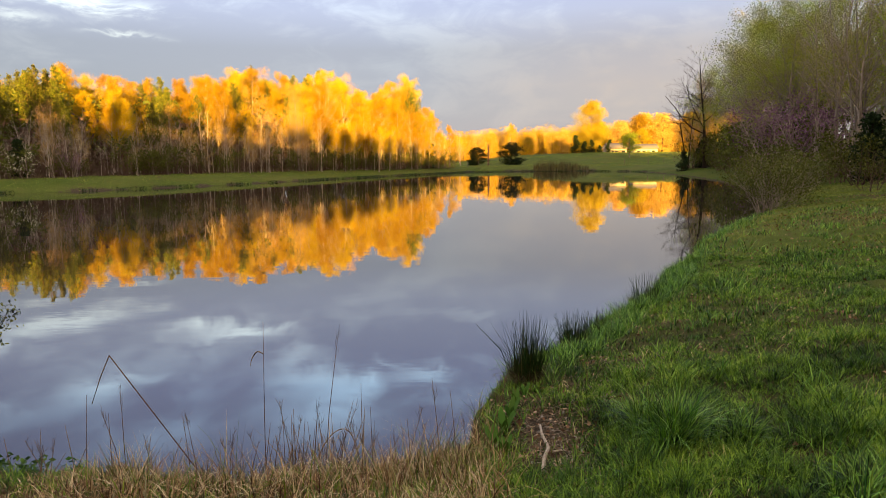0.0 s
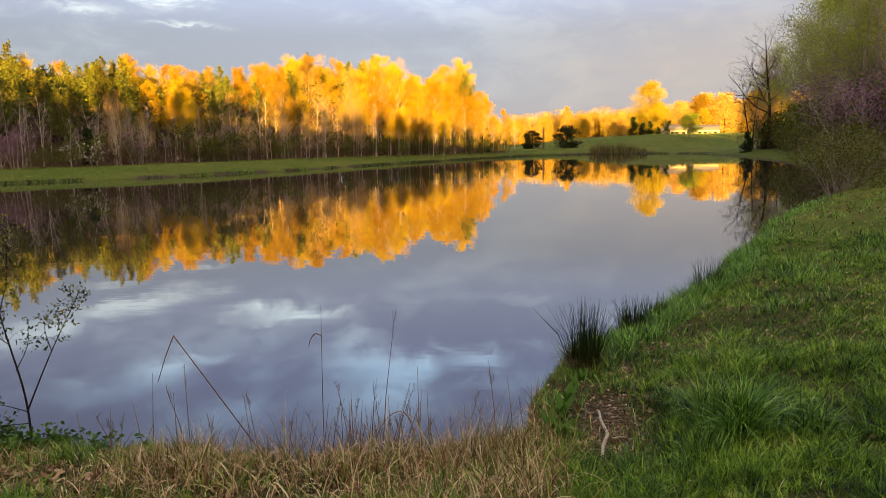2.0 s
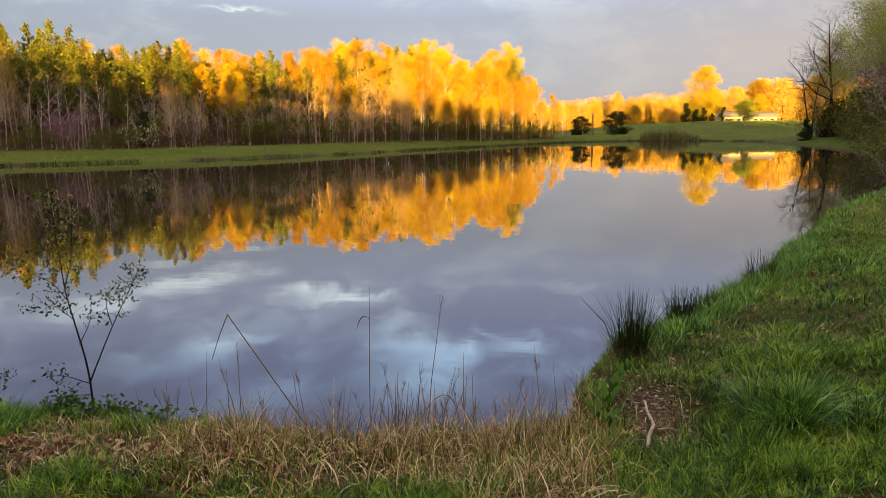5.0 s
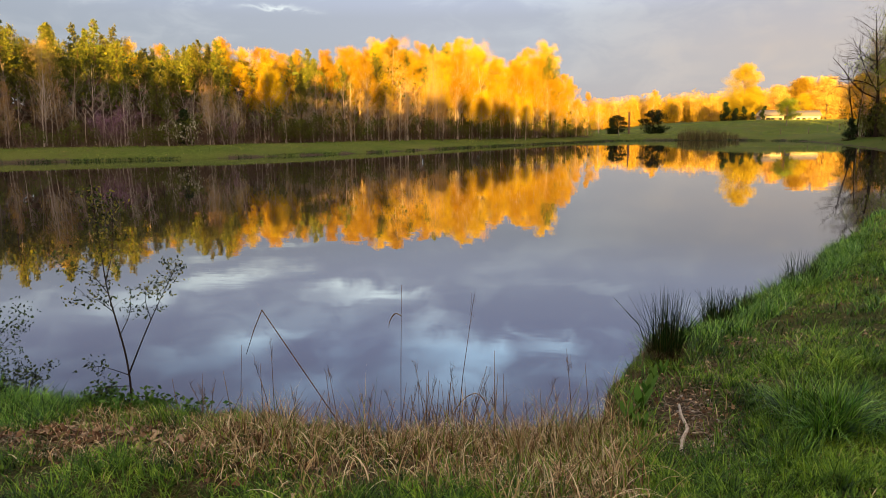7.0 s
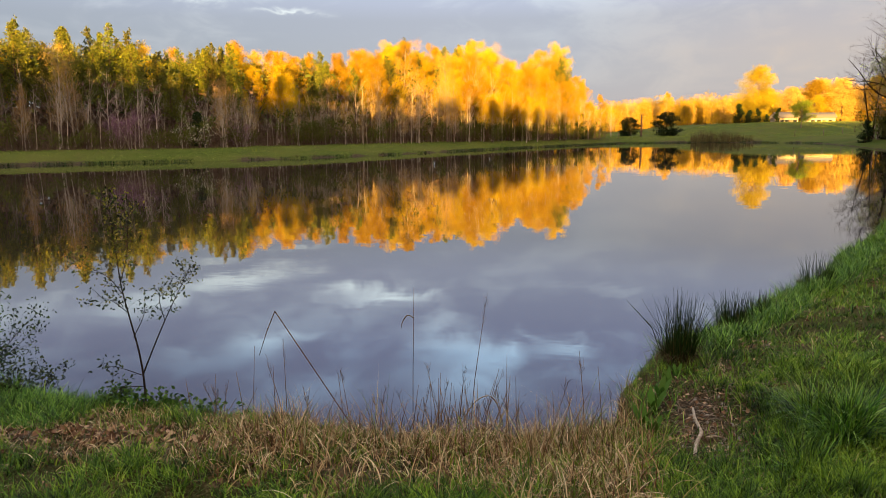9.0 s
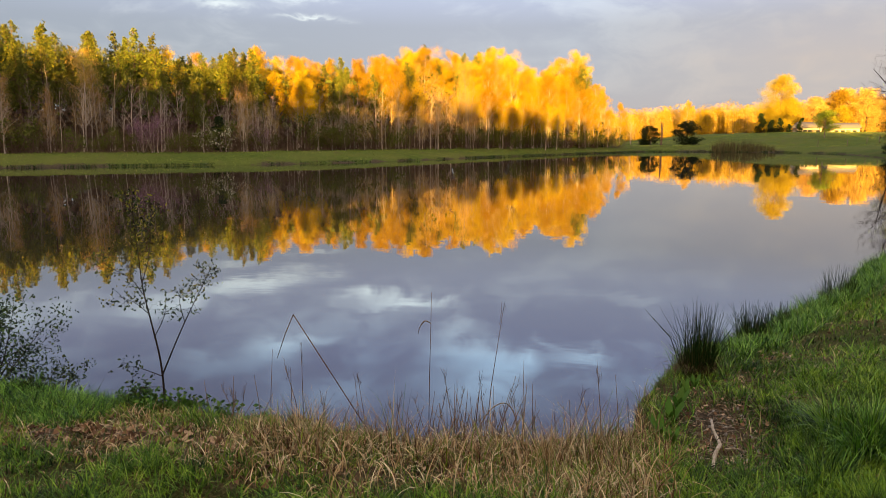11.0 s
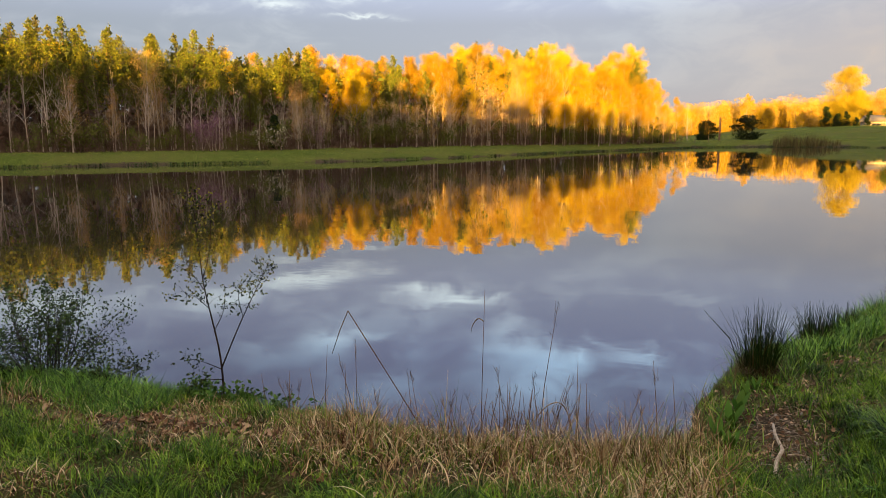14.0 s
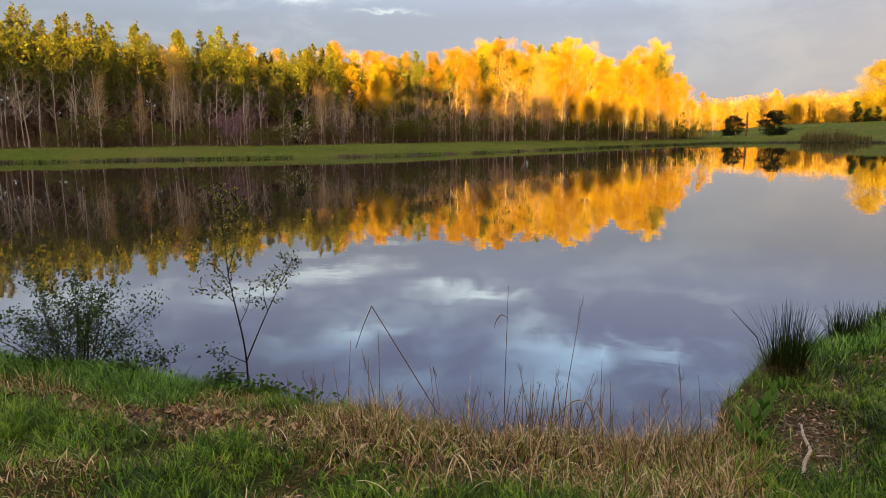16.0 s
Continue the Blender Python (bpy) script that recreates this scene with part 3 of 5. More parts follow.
def hardwood(name, seed, h, label, category, bark, leaf=None, count=0, size=0.2, cloud=0.3, plan=LEAFY, thick=0.011, group=""):
    """A broadleaved tree h metres high at the origin: trunk with limbs, and a crown of single leaves or buds."""
    rng = np.random.default_rng(seed)
    ob = thing(name, (0, 0, 0), label, category, group)
    wood, tips = Geo(), []
    grow(rng, wood, tips, (0, 0, -0.15), (0, 0, 1), h, h * thick, 0, plan)
    top = max(p[:, 2].max() for p in wood.points)
    scale = h / top
    wood.points = [p * scale for p in wood.points]
    part("trunk", wood, M[bark], ob, smooth=True)
    if leaf:
        tips = np.array(tips) * scale
        pick = tips[rng.integers(0, len(tips), count)] + np.clip(rng.normal(0, cloud * 0.85, (count, 3)), -1.5 * cloud, 1.5 * cloud)
        crown = Geo()
        leaves(crown, rng, pick, size)
        part("crown", crown, M[leaf], ob)
    return ob


def pine_tree(seed, h, label, group="", low=0.30, wide=0.21):
    rng = np.random.default_rng(seed)
    ob = thing("pine_tree", (0, 0, 0), label, "pine tree", group)
    wood, crown = Geo(), Geo()
    s = np.linspace(0, 1, 10)
    sway = np.cumsum(rng.normal(0, 0.05, (10, 2)), axis=0)
    stem = np.stack([sway[:, 0], sway[:, 1], s * h], 1)
    stem[0, 2] = -0.15
    tube(wood, stem, h * 0.010 * (1.05 - s), 6)
    spots_, ways = [], []
    for f in np.linspace(low, 0.985, 70) + rng.uniform(-0.01, 0.01, 70):
        f = min(f, 0.99)
        at = np.array([np.interp(f, s, stem[:, q]) for q in range(3)])
        g = (f - low) / (1 - low)
        reach = h * wide * (0.5 + 0.5 * min(1, g * 3)) * (1 - g) ** 0.95 * rng.uniform(0.5, 1.3) + 0.16
        a = rng.uniform(0, 2 * math.pi)
        out = np.array([math.cos(a), math.sin(a), rng.uniform(-0.05, 0.35) + 0.5 * g])
        ends = at + unit(out) * reach * np.array([[0.0], [0.5], [1.0]])
        ends[2, 2] += 0.12 * reach
        tube(wood, ends, [0.03, 0.02, 0.008], 3, False)
        for q in range(5 + int(reach * 3.5)):
            w = rng.uniform(0.3, 1.0)
            spots_.append(at + unit(out) * reach * w + rng.normal(0, 0.10 + 0.08 * reach, 3))
            ways.append(unit(out) + np.array([0, 0, 0.5]))
    c, w = np.array(spots_), np.array(ways)
    n, k = len(c), 10
    out = w[:, None] * 0.5 + rng.normal(0, 0.75, (n, k, 3))
    out /= np.linalg.norm(out, axis=2, keepdims=True)
    side = np.cross(out, rng.normal(size=(n, k, 3)))
    side /= np.linalg.norm(side, axis=2, keepdims=True) + 1e-9
    length = rng.uniform(0.26, 0.48, (n, k, 1)) * np.clip(1.25 - 0.75 * c[:, 2] / h, 0.4, 1.0)[:, None, None]
    p0, p1 = c[:, None] - side * 0.040, c[:, None] + side * 0.040
    pts = np.stack([p0, p1, c[:, None] + out * length], 2).reshape(-1, 3)
    crown.add(pts, np.arange(n * k * 3).reshape(-1, 3))
    part("trunk", wood, M["pinebark"], ob, smooth=True)
    part("crown", crown, M["pine"], ob)
    return ob


def dense_tree(name, seed, h, w, label, category, leaf, count, size=0.22, low=0.05, cone=0.0, group="", bark="dark", clumps_=60):
    """A dense low tree or cedar: short trunk, limbs, and a crown of leaf sprays with an uneven outline."""
    rng = np.random.default_rng(seed)
    ob = thing(name, (0, 0, 0), label, category, group)
    wood, crown = Geo(), Geo()
    tube(wood, [(0, 0, -0.15), (0.03, 0.02, h * 0.4), (0, 0, h * 0.9)], [h * 0.02, h * 0.012, 0.01], 6)
    clumps = []
    for _ in range(clumps_):
        f = rng.uniform(low, 1.0)
        a = rng.uniform(0, 2 * math.pi)
        round_ = math.sin(math.pi * min(0.97, 0.12 + 0.86 * f)) ** 0.6
        reach = w * 0.5 * ((1 - cone) * round_ + cone * (1.05 - f)) * rng.uniform(0.5, 1.0)
        end = np.array([math.cos(a) * reach, math.sin(a) * reach, h * f])
        tube(wood, [(0, 0, max(0.1, h * f * 0.8 - 0.1)), end * [0.5, 0.5, 0.96], end], [0.03, 0.02, 0.006], 3, False)
        clumps.append(end)
        clumps.append(end * [0.6, 0.6, 1])
    clumps = np.array(clumps)
    pick = clumps[rng.integers(0, len(clumps), count)] + np.clip(rng.normal(0, 0.030 * (h + w), (count, 3)), -0.048 * (h + w), 0.048 * (h + w)) * [1, 1, 0.75]
    pick[:, 2] = np.clip(pick[:, 2], 0.08, None)
    leaves(crown, rng, pick, size)
    part("trunk", wood, M[bark], ob, smooth=True)
    part("crown", crown, M[leaf], ob)
    return ob


def shrub(name, seed, h, stems, label, category, bark, leaf=None, count=0, size=0.1, group="", spread=0.55, thick=0.012, cloud=0.08, near=False):
    """Several stems from one root, branching into fine twigs, with or without leaves."""
    rng = np.random.default_rng(seed)
    ob = thing(name, (0, 0, 0), label, category, group)
    wood, tips = Geo(), []
    plan = [(9, 0.45, 40, 0.06, 0.03, 0.15), (5, 0.45, 42, 0.12, 0.05), (0, 0, 0, 0.16, 0.03)] if near else [(7, 0.5, 40, 0.06, 0.03, 0.12), (5, 0.5, 42, 0.12, 0.05), (0, 0, 0, 0.16, 0.03)]
    for k in range(stems):
        a = 2 * math.pi * k / stems + rng.uniform(-0.4, 0.4)
        lean = rng.uniform(0.1, 1.0) * spread
        grow(rng, wood, tips, (0.1 * h * math.cos(a), 0.1 * h * math.sin(a), -0.06), (math.cos(a) * lean, math.sin(a) * lean, 1), h * rng.uniform(0.6, 1.0), h * thick, 0, plan)
        if near:
            part("stem", wood, M[bark], ob, smooth=True)
            wood = Geo()
    if not near:
        part("branchwork", wood, M[bark], ob, smooth=True)
    if leaf:
        tips = np.array(tips)
        pick = tips[rng.integers(0, len(tips), count)] + rng.normal(0, cloud, (count, 3))
        pick[:, 2] = np.clip(pick[:, 2], 0.03, None)
        crown = Geo()
        leaves(crown, rng, pick, size)
        part("crown", crown, M[leaf], ob)
    return ob


class Kind:
    """A few grown specimens of one kind; each planting takes one of them, the first ones themselves."""

    def __init__(self, grown, height):
        self.grown, self.height, self.used = grown, height, 0

    def plant(self, rng, x, y, h, sink=0.05):
        z = float(ground(x, y)[0]) - sink
        k = self.used % len(self.grown)
        s = h / self.height
        m = pose(x, y, z, 0, 0, rng.uniform(0, 360)) @ Matrix.Diagonal((s * rng.uniform(0.9, 1.12), s * rng.uniform(0.9, 1.12), s, 1))
        self.used += 1
        if self.used <= len(self.grown):
            self.grown[k].matrix_world = m
            return self.grown[k]
        return copy_thing(self.grown[k], m @ Matrix.Diagonal([1 / v for v in self.grown[k].scale] + [1]))


EDGE = "far wood beyond the pond"
bare = Kind([hardwood("bare_tree", 10 + k, 10, "slender bare grey tree at the edge of the wood", "tree", "bark" if k == 2 else "pale", plan=BARE, group=EDGE, thick=0.0080) for k in range(5)], 10)
budding = Kind([hardwood("budding_tree", 20 + k, 10, "tree with rosy opening buds in low evening sun", "tree", "pale", "bud", 5200, 0.075, 0.3, group=EDGE, thick=0.009) for k in range(3)], 10)
golden = Kind([hardwood("young_leafed_tree", 30 + k, 13, "tall tree with fresh yellow-green leaves lit gold by the sun", "tree", "pale", "gold", 19000, 0.10, 0.27, plan=GOLDEN, group=EDGE, thick=0.010) for k in range(4)], 13)
grey = Kind([hardwood("bare_tree", 15 + k, 12, "slender bare grey tree in the shaded wood", "tree", "bark", plan=BARE, group="wood on the near bank", thick=0.009) for k in range(3)], 12)
pines = Kind([pine_tree(40 + k, 13, "tall pine with bare lower trunk and sunlit top", EDGE, low=0.42) for k in range(5)], 13)
brush = Kind([shrub("brush", 50 + k, 3.2, 6, "tangled leafless brown brush at the foot of the wood", "shrub", "brush", group="undergrowth of the far wood", spread=0.9, thick=0.007) for k in range(3)], 3.2)
greening = Kind([shrub("leafing_shrub", 55 + k, 2.6, 6, "low shrub with sparse olive leaves at the wood's edge", "shrub", "brush", "olive", 700, 0.16, group="undergrowth of the far wood", spread=0.9, cloud=0.16) for k in range(2)], 2.6)
blossom = Kind([shrub("redbud_tree", 60, 4.5, 4, "small redbud tree in pink-purple blossom", "tree", "bark", "redbud", 1500, 0.10, group="blossoming trees", cloud=0.22)], 4.5)
dogwood = Kind([shrub("dogwood_tree", 61, 3.5, 4, "small dogwood with scattered white blossom", "tree", "bark", "white", 260, 0.17, group="blossoming trees", cloud=0.12)], 3.5)
cedars = Kind([dense_tree("cedar_tree", 70 + k, 3.5, 2.6, "dark dense cedar tree in the shade", "cedar tree", "cedar", 2600, 0.2, 0.03, 0.6) for k in range(2)], 3.5)
greens = Kind([hardwood("leafing_tree", 80 + k, 15, "tall tree coming into light green leaf in the shade", "tree", "bark", "spring" if k % 2 else "olive_spring", 10500, 0.10, 0.38, plan=BROAD, group="wood on the near bank", thick=0.010) for k in range(4)], 15)
oldbare = Kind([hardwood("tall_bare_tree", 90 + k, 16, "tall bare tree with spreading crooked limbs", "tree", "dark", plan=[(15, 0.42, 55, 0.05, 0.02, 0.35), (7, 0.45, 45, 0.14, 0.05), (5, 0.5, 45, 0.16, 0.04), (0, 0, 0, 0.2, 0.02)], group="wood on the near bank", thick=0.012) for k in range(2)], 16)

# skyline of the far wood: bearing to the left in degrees, and height over distance
SKY_AT = [-5.0, -4.0, -2.6, -1.3, 0.6, 3.3, 5.1, 8.3, 10.4, 13.8, 16.8, 23.3, 25.2, 29.2, 33.4, 37.5, 40.1, 42.5, 46.2, 52, 70]
SKY_UP = [0.040, 0.055, 0.074, 0.113, 0.116, 0.104, 0.120, 0.122, 0.122, 0.126, 0.107, 0.108, 0.121, 0.112, 0.136, 0.129, 0.137, 0.150, 0.148, 0.148, 0.148]


def skyline(x, y):
    return 2.5 + float(np.interp(math.degrees(math.atan2(-x, y)), SKY_AT, SKY_UP)) * math.hypot(x, y)


def along(line, spacing):
    """Places about that far apart along a line, with the way outwards (to the line's right)."""
    p = np.array(line, float)
    step = np.linalg.norm(np.diff(p, axis=0), axis=1)
    total = np.r_[0, np.cumsum(step)]
    for s in np.arange(0, total[-1], spacing):
        at = np.array([np.interp(s, total, p[:, q]) for q in range(2)])
        ahead = np.array([np.interp(min(s + 2, total[-1]), total, p[:, q]) for q in range(2)]) - at
        ahead = unit(ahead) if np.linalg.norm(ahead) > 1e-6 else np.array([-0.7, -0.7])
        yield s / total[-1], at, np.array([ahead[1], -ahead[0]])


def far_wood():
    rng = np.random.default_rng(5)
    line = [(12, 128)] + FAR_SHORE + [(-92, 20), (-108, 12)]

    def margin(f):   # the mown strip narrows towards the pond's end
        return float(np.interp(f, [0.0, 0.12, 0.4], [-6.0, -5.0, 0.0]))

    for row, (off, spacing) in enumerate([(10.5, 1.15), (12.2, 1.4), (14.5, 2.0), (17.5, 2.6), (21, 2.5), (26, 2.7), (33, 3.4), (42, 4.4)]):
        for f, at, out in along(line, spacing):
            x, y = at + out * (off + margin(f) + rng.normal(0, 0.9)) + rng.normal(0, 0.5, 2)
            z = float(ground(x, y)[0])
            room = skyline(x, y) - z
            chance = rng.random()
            gold = f < 0.30 or (f < 0.42 and chance < 0.4)
            if row == 0:
                kind, part_ = (bare if chance < (0.35 if gold else 0.8) else (golden if f < 0.22 else budding)), rng.uniform(0.38, 0.64)
            elif row < 3:
                kind = golden if gold and rng.random() < (0.7 if f < 0.2 else 0.3) else (bare if chance < 0.75 else (budding if chance < 0.80 else pines))
                part_ = rng.uniform(0.5, 0.92) if f < 0.2 else (rng.uniform(0.48, 0.74) if kind is bare else rng.uniform(0.62, 0.92))
            else:
                kind = (golden if chance < 0.56 else (budding if chance < 0.70 else pines)) if gold else (pines if chance < 0.86 + 0.1 * (f > 0.42) else (budding if chance < 0.93 else golden))
                part_ = rng.uniform(0.78, 1.03)
            kind.plant(rng, x, y, room * part_)
    for f, at, out in along(line, 1.4):
        x, y = at + out * (10.3 + margin(f) + abs(rng.normal(0, 1.5)))
        (brush if rng.random() < 0.7 else greening).plant(rng, x, y, rng.uniform(1.2, 3.4))
    for f, at, out in along(line[:9], 0.9):
        x, y = at + out * (10.0 + margin(f) + rng.normal(0, 0.8))
        (brush if rng.random() < 0.75 else greening).plant(rng, x, y, rng.uniform(1.6, 4.2))
    for f, at, out in along(line, 2.4):
        x, y = at + out * (14.0 + margin(f) + rng.normal(0, 1.2))
        brush.plant(rng, x, y, rng.uniform(3.5, 6.0))
    # the dim inside of the wood, behind the rows
    boughs, thicket = Geo(), Geo()
    for off in (18.5, 22, 26, 31, 37, 44, 52, 60):
        for f, at, out in along(line, 1.6):
            x, y = at + out * (off + margin(f)) + rng.normal(0, 0.8, 2)
            z = float(ground(x, y)[0])
            room = skyline(x, y) - z
            n = 46 if off < 30 else 70
            leaves(boughs, rng, np.stack([x + rng.normal(0, 1.0, n), y + rng.normal(0, 1.0, n), z + room * rng.uniform(0.26, 0.76, n)], 1), 0.6, 0.55)
            leaves(thicket, rng, np.stack([x + rng.normal(0, 1.0, n), y + rng.normal(0, 1.0, n), z + room * rng.uniform(0.0, 0.55, n)], 1), 1.0, 0.4)
    inside = thing("wood_interior", (0, 0, 0), "dim dense inside of the far pine wood", "wood", kind="stuff")
    part("boughs", boughs, M["pine"], inside)
    part("thicket", thicket, M["brush"], inside)
    for x, y, h in ((-32.2, 68.4, 3.6), (-41, 63.4, 5.0), (-62, 50, 4.4), (-42.5, 63, 4.2)):
        blossom.plant(rng, x, y, h)
    for x, y, h in ((-35.2, 66.5, 2.8), (-2.5, 117, 4.0), (-37, 66, 2.4)):
        dogwood.plant(rng, x, y, h)
    for x, y, h in ((-36.5, 68, 3.4), (-13.5, 102, 3.0), (-70, 47, 3.0), (5.0, 126, 4.2)):
        cedars.plant(rng, x, y, h)


far_wood()


def near_wood():
    """Wood on the right bank, and an unseen shading one on the rise behind."""
    rng = np.random.default_rng(6)
    edge = [(16, -4), (20, 10), (24, 24), (28, 38), (30.5, 47), (33, 57), (36, 68), (39.5, 78), (43, 88), (46, 98)]
    for row, (off, spacing) in enumerate([(0.5, 3.0), (3.5, 3.4), (7, 3.6), (11, 4.0), (16, 4.6)]):
        for f, at, out in along(edge, spacing):
            x, y = at + out * (off + rng.normal(0, 0.8)) + rng.normal(0, 0.6, 2)
            far = math.hypot(x, y)
            bearing = math.degrees(math.atan2(x, y))
            room = 2.5 + float(np.interp(bearing, [19.5, 21, 22.9, 26.2, 29, 60], [0.06, 0.10, 0.139, 0.199, 0.27, 0.4])) * far - float(ground(x, y)[0])
            chance = rng.random()
            kind = greens if chance < 0.50 else (grey if chance < 0.97 else oldbare)
            kind.plant(rng, x, y, min(room, 19) * rng.uniform(0.75, 1.0))
    for f, at, out in along(edge, 1.5):
        x, y = at + out * (rng.normal(0, 1.2) - 0.5)
        (greening if rng.random() < 0.6 else brush).plant(rng, x, y, rng.uniform(1.6, 3.6))
    for f, at, out in along(edge, 2.2):
        x, y = at + out * (5 + rng.normal(0, 1.5))
        (greening if rng.random() < 0.5 else brush).plant(rng, x, y, rng.uniform(3.0, 5.5))
    for f, at, out in along(edge[5:], 1.6):
        x, y = at + out * (1.5 + rng.normal(0, 1.0))
        (greening if rng.random() < 0.75 else brush).plant(rng, x, y, rng.uniform(4.0, 6.5))
    for x, y, h in ((31.2, 50.5, 8.0), (33.4, 59.5, 9.0), (35.2, 66, 9.0), (32.4, 54.8, 8.5), (34.3, 62.5, 8.0)):
        blossom.plant(rng, x, y, h)
    for x, y, h in ((28.6, 41, 4.0), (44.5, 101, 4.0), (40.8, 99, 2.8)):
        cedars.plant(rng, x, y, h)
    for x, y, h in ((45.6, 102, 13.0), (47.2, 100, 14.5), (44.8, 106.5, 11.5), (48.6, 104, 14.5), (46.4, 109, 11.5)):
        greens.plant(rng, x, y, h)
    for x, y, h in ((44.4, 102, 12.5), (46.2, 105, 14.5)):
        budding.plant(rng, x, y, h)
    for x, y, h in ((43.4, 100.8, 3.2), (44.6, 100.6, 4.5), (45.4, 100.2, 5.0), (46.4, 99.2, 5.5), (44.0, 103.0, 5.0)):
        greening.plant(rng, x, y, h)
    wide = hardwood("spreading_bare_tree", 97, 18.0, "old bare tree with long crooked limbs reaching over the water", "tree", "dark",
                    plan=[(17, 0.62, 60, 0.05, 0.02, 0.30), (9, 0.42, 48, 0.16, 0.06), (7, 0.5, 45, 0.18, 0.04), (0, 0, 0, 0.22, 0.02)], thick=0.017)
    wide.matrix_world = pose(44.2, 99.5, float(ground(44.2, 99.5)[0]) - 0.1)
    for x, y, h in ((47.5, 104, 14.0), (42.6, 102.5, 12.0), (43.4, 103.5, 10.5)):
        oldbare.plant(rng, x, y, h)
    # unseen pine rows, added to throw shade on the banks and woods ahead
    across = Vector((TRAVEL.y, -TRAVEL.x, 0))
    stems, crowns = Geo(), Geo()
    for back, spacing in ((27, 2.4), (30, 2.4), (33, 3.0)):
        for c in np.arange(-120, 110, spacing):
            x, y, _ = across * (c + rng.normal(0, 0.6)) - TRAVEL * (back + rng.normal(0, 0.7))
            top = float(crest(c))
            z = float(ground(x, y)[0])
            h = (top - z) * rng.uniform(0.93, 1.02)
            tube(stems, [(x, y, z - 0.3), (x + 0.1, y, z + h * 0.5), (x, y, z + h * 0.94)], [0.17, 0.13, 0.02], 5)
            n = 300
            f, a = rng.uniform(0.25, 1.0, n), rng.uniform(0, 2 * math.pi, n)
            reach = (1.06 - f) * min(2.4, 0.30 * h) * rng.uniform(0.3, 1.0, n)
            leaves(crowns, rng, np.stack([x + np.cos(a) * reach, y + np.sin(a) * reach, z + h * f], 1), 0.62, 0.5)
    rear = thing("pine_wood", (0, 0, 0), "unseen pine wood on an added rise behind the near bank, casting shade", "wood", kind="stuff")
    part("trunks", stems, M["pinebark"], rear)
    part("crowns", crowns, M["pine"], rear)


near_wood()


# ---- the far end: field, house, single trees, distant wood ----
def far_end():
    rng = np.random.default_rng(7)
    big = dense_tree("hilltop_tree", 110, 13.4, 10.2, "large full-crowned tree standing alone on the hill, sunlit gold", "tree", "fargold", 22000, 0.26, 0.09, bark="brush", clumps_=150)
    big.matrix_world = pose(50, 183, float(ground(50, 183)[0]) - 0.1, 0, 0, 40)
    second = Kind([dense_tree("round_tree", 111, 4.6, 5.6, "dark round bushy tree on the field, in shade", "tree", "cedar", 4200, 0.26, 0.04)], 4.6)
    second.plant(rng, 22.2, 142, 4.6)
    second.plant(rng, 15.6, 146, 3.8)
    cedars.plant(rng, 14.3, 145, 2.4)
    golden.plant(rng, 37.0, 240, 11.5)
    lone = dense_tree("young_leafed_tree", 113, 5.8, 5.0, "small tree with light green leaves beside the house", "tree", "spring", 4200, 0.22, 0.25, bark="bark")
    lone.matrix_world = pose(49.5, 150, float(ground(49.5, 150)[0]) - 0.05)
    for x, y, h in ((3.5, 131, 8.5), (9.0, 136, 8.0), (11.5, 141, 7.0), (6, 133, 7.5), (13.5, 165, 6.5), (13.5, 168, 6.0)):
        (budding if rng.random() < 0.45 else golden).plant(rng, x, y, h)
    rounds = Kind([dense_tree("round_golden_tree", 115 + k, 11, 9.5, "broad full-crowned tree lit gold behind the house", "tree", "fargold" if k else "bud", 9000, 0.34, 0.08, bark="brush", clumps_=120, group="trees behind the house") for k in range(2)], 11)
    for x, y, h in ((62, 196, 9.0), (69, 200, 10.6), (77, 203, 11.4), (84, 199, 11.0), (92, 205, 11.8), (67, 192, 6.5), (100, 206, 12), (58, 205, 9.0), (73, 206, 11.5), (88, 208, 12)):
        rounds.plant(rng, x, y, h)
    for x, y, h in ((45, 180, 4.5), (54.5, 181, 3.5), (47, 178, 3.0), (49.3, 172.5, 1.9), (45.5, 174, 2.4), (48.2, 176, 3.2), (50.6, 169.5, 2.3)):
        cedars.plant(rng, x, y, h)
    wood, crowns, rosy = Geo(), Geo(), Geo()
    for x in np.linspace(-14, 124, 70):
        for row in range(3):
            y = 250 + row * 8 + rng.normal(0, 3) - 0.06 * abs(x - 50)
            px_ = x + rng.normal(0, 1.5)
            z, h = float(ground(px_, y)[0]), rng.uniform(0.75, 1.0) * (10.2 + 0.9 * row + (2.0 if px_ > 76 else 0))
            tube(wood, [(px_, y, z - 0.2), (px_ + 0.1, y, z + h * 0.5), (px_, y, z + h * 0.75)], [0.12, 0.09, 0.03], 5)
            n = 1150
            v = rng.normal(size=(n, 3))
            v = v / np.linalg.norm(v, axis=1, keepdims=True) * (1 - 0.5 * rng.random((n, 1)) ** 2) * [h * 0.33, h * 0.33, h * 0.5]
            v *= 1 + 0.16 * np.sin(v[:, :1] * 1.6 + v[:, 1:2] * 1.3 + px_) * np.cos(v[:, 2:] * 1.4)
            leaves(crowns if rng.random() < 0.72 else rosy, rng, v + [px_, y, z + h * 0.48], 0.40)
    woods = thing("distant_wood", (0, 0, 0), "distant sunlit wood in young gold leaf across the field", "wood", kind="stuff")
    part("trunks", wood, M["brush"], woods)
    part("golden_crowns", crowns, M["fargold"], woods)
    part("rosy_crowns", rosy, M["bud"], woods)
    # dead trunk and fence posts on the shore field
    snag = Geo()
    tube(snag, [(0, 0, -0.2), (0.05, 0, 2), (-0.05, 0.05, 4.4)], [0.2, 0.17, 0.11], 7)
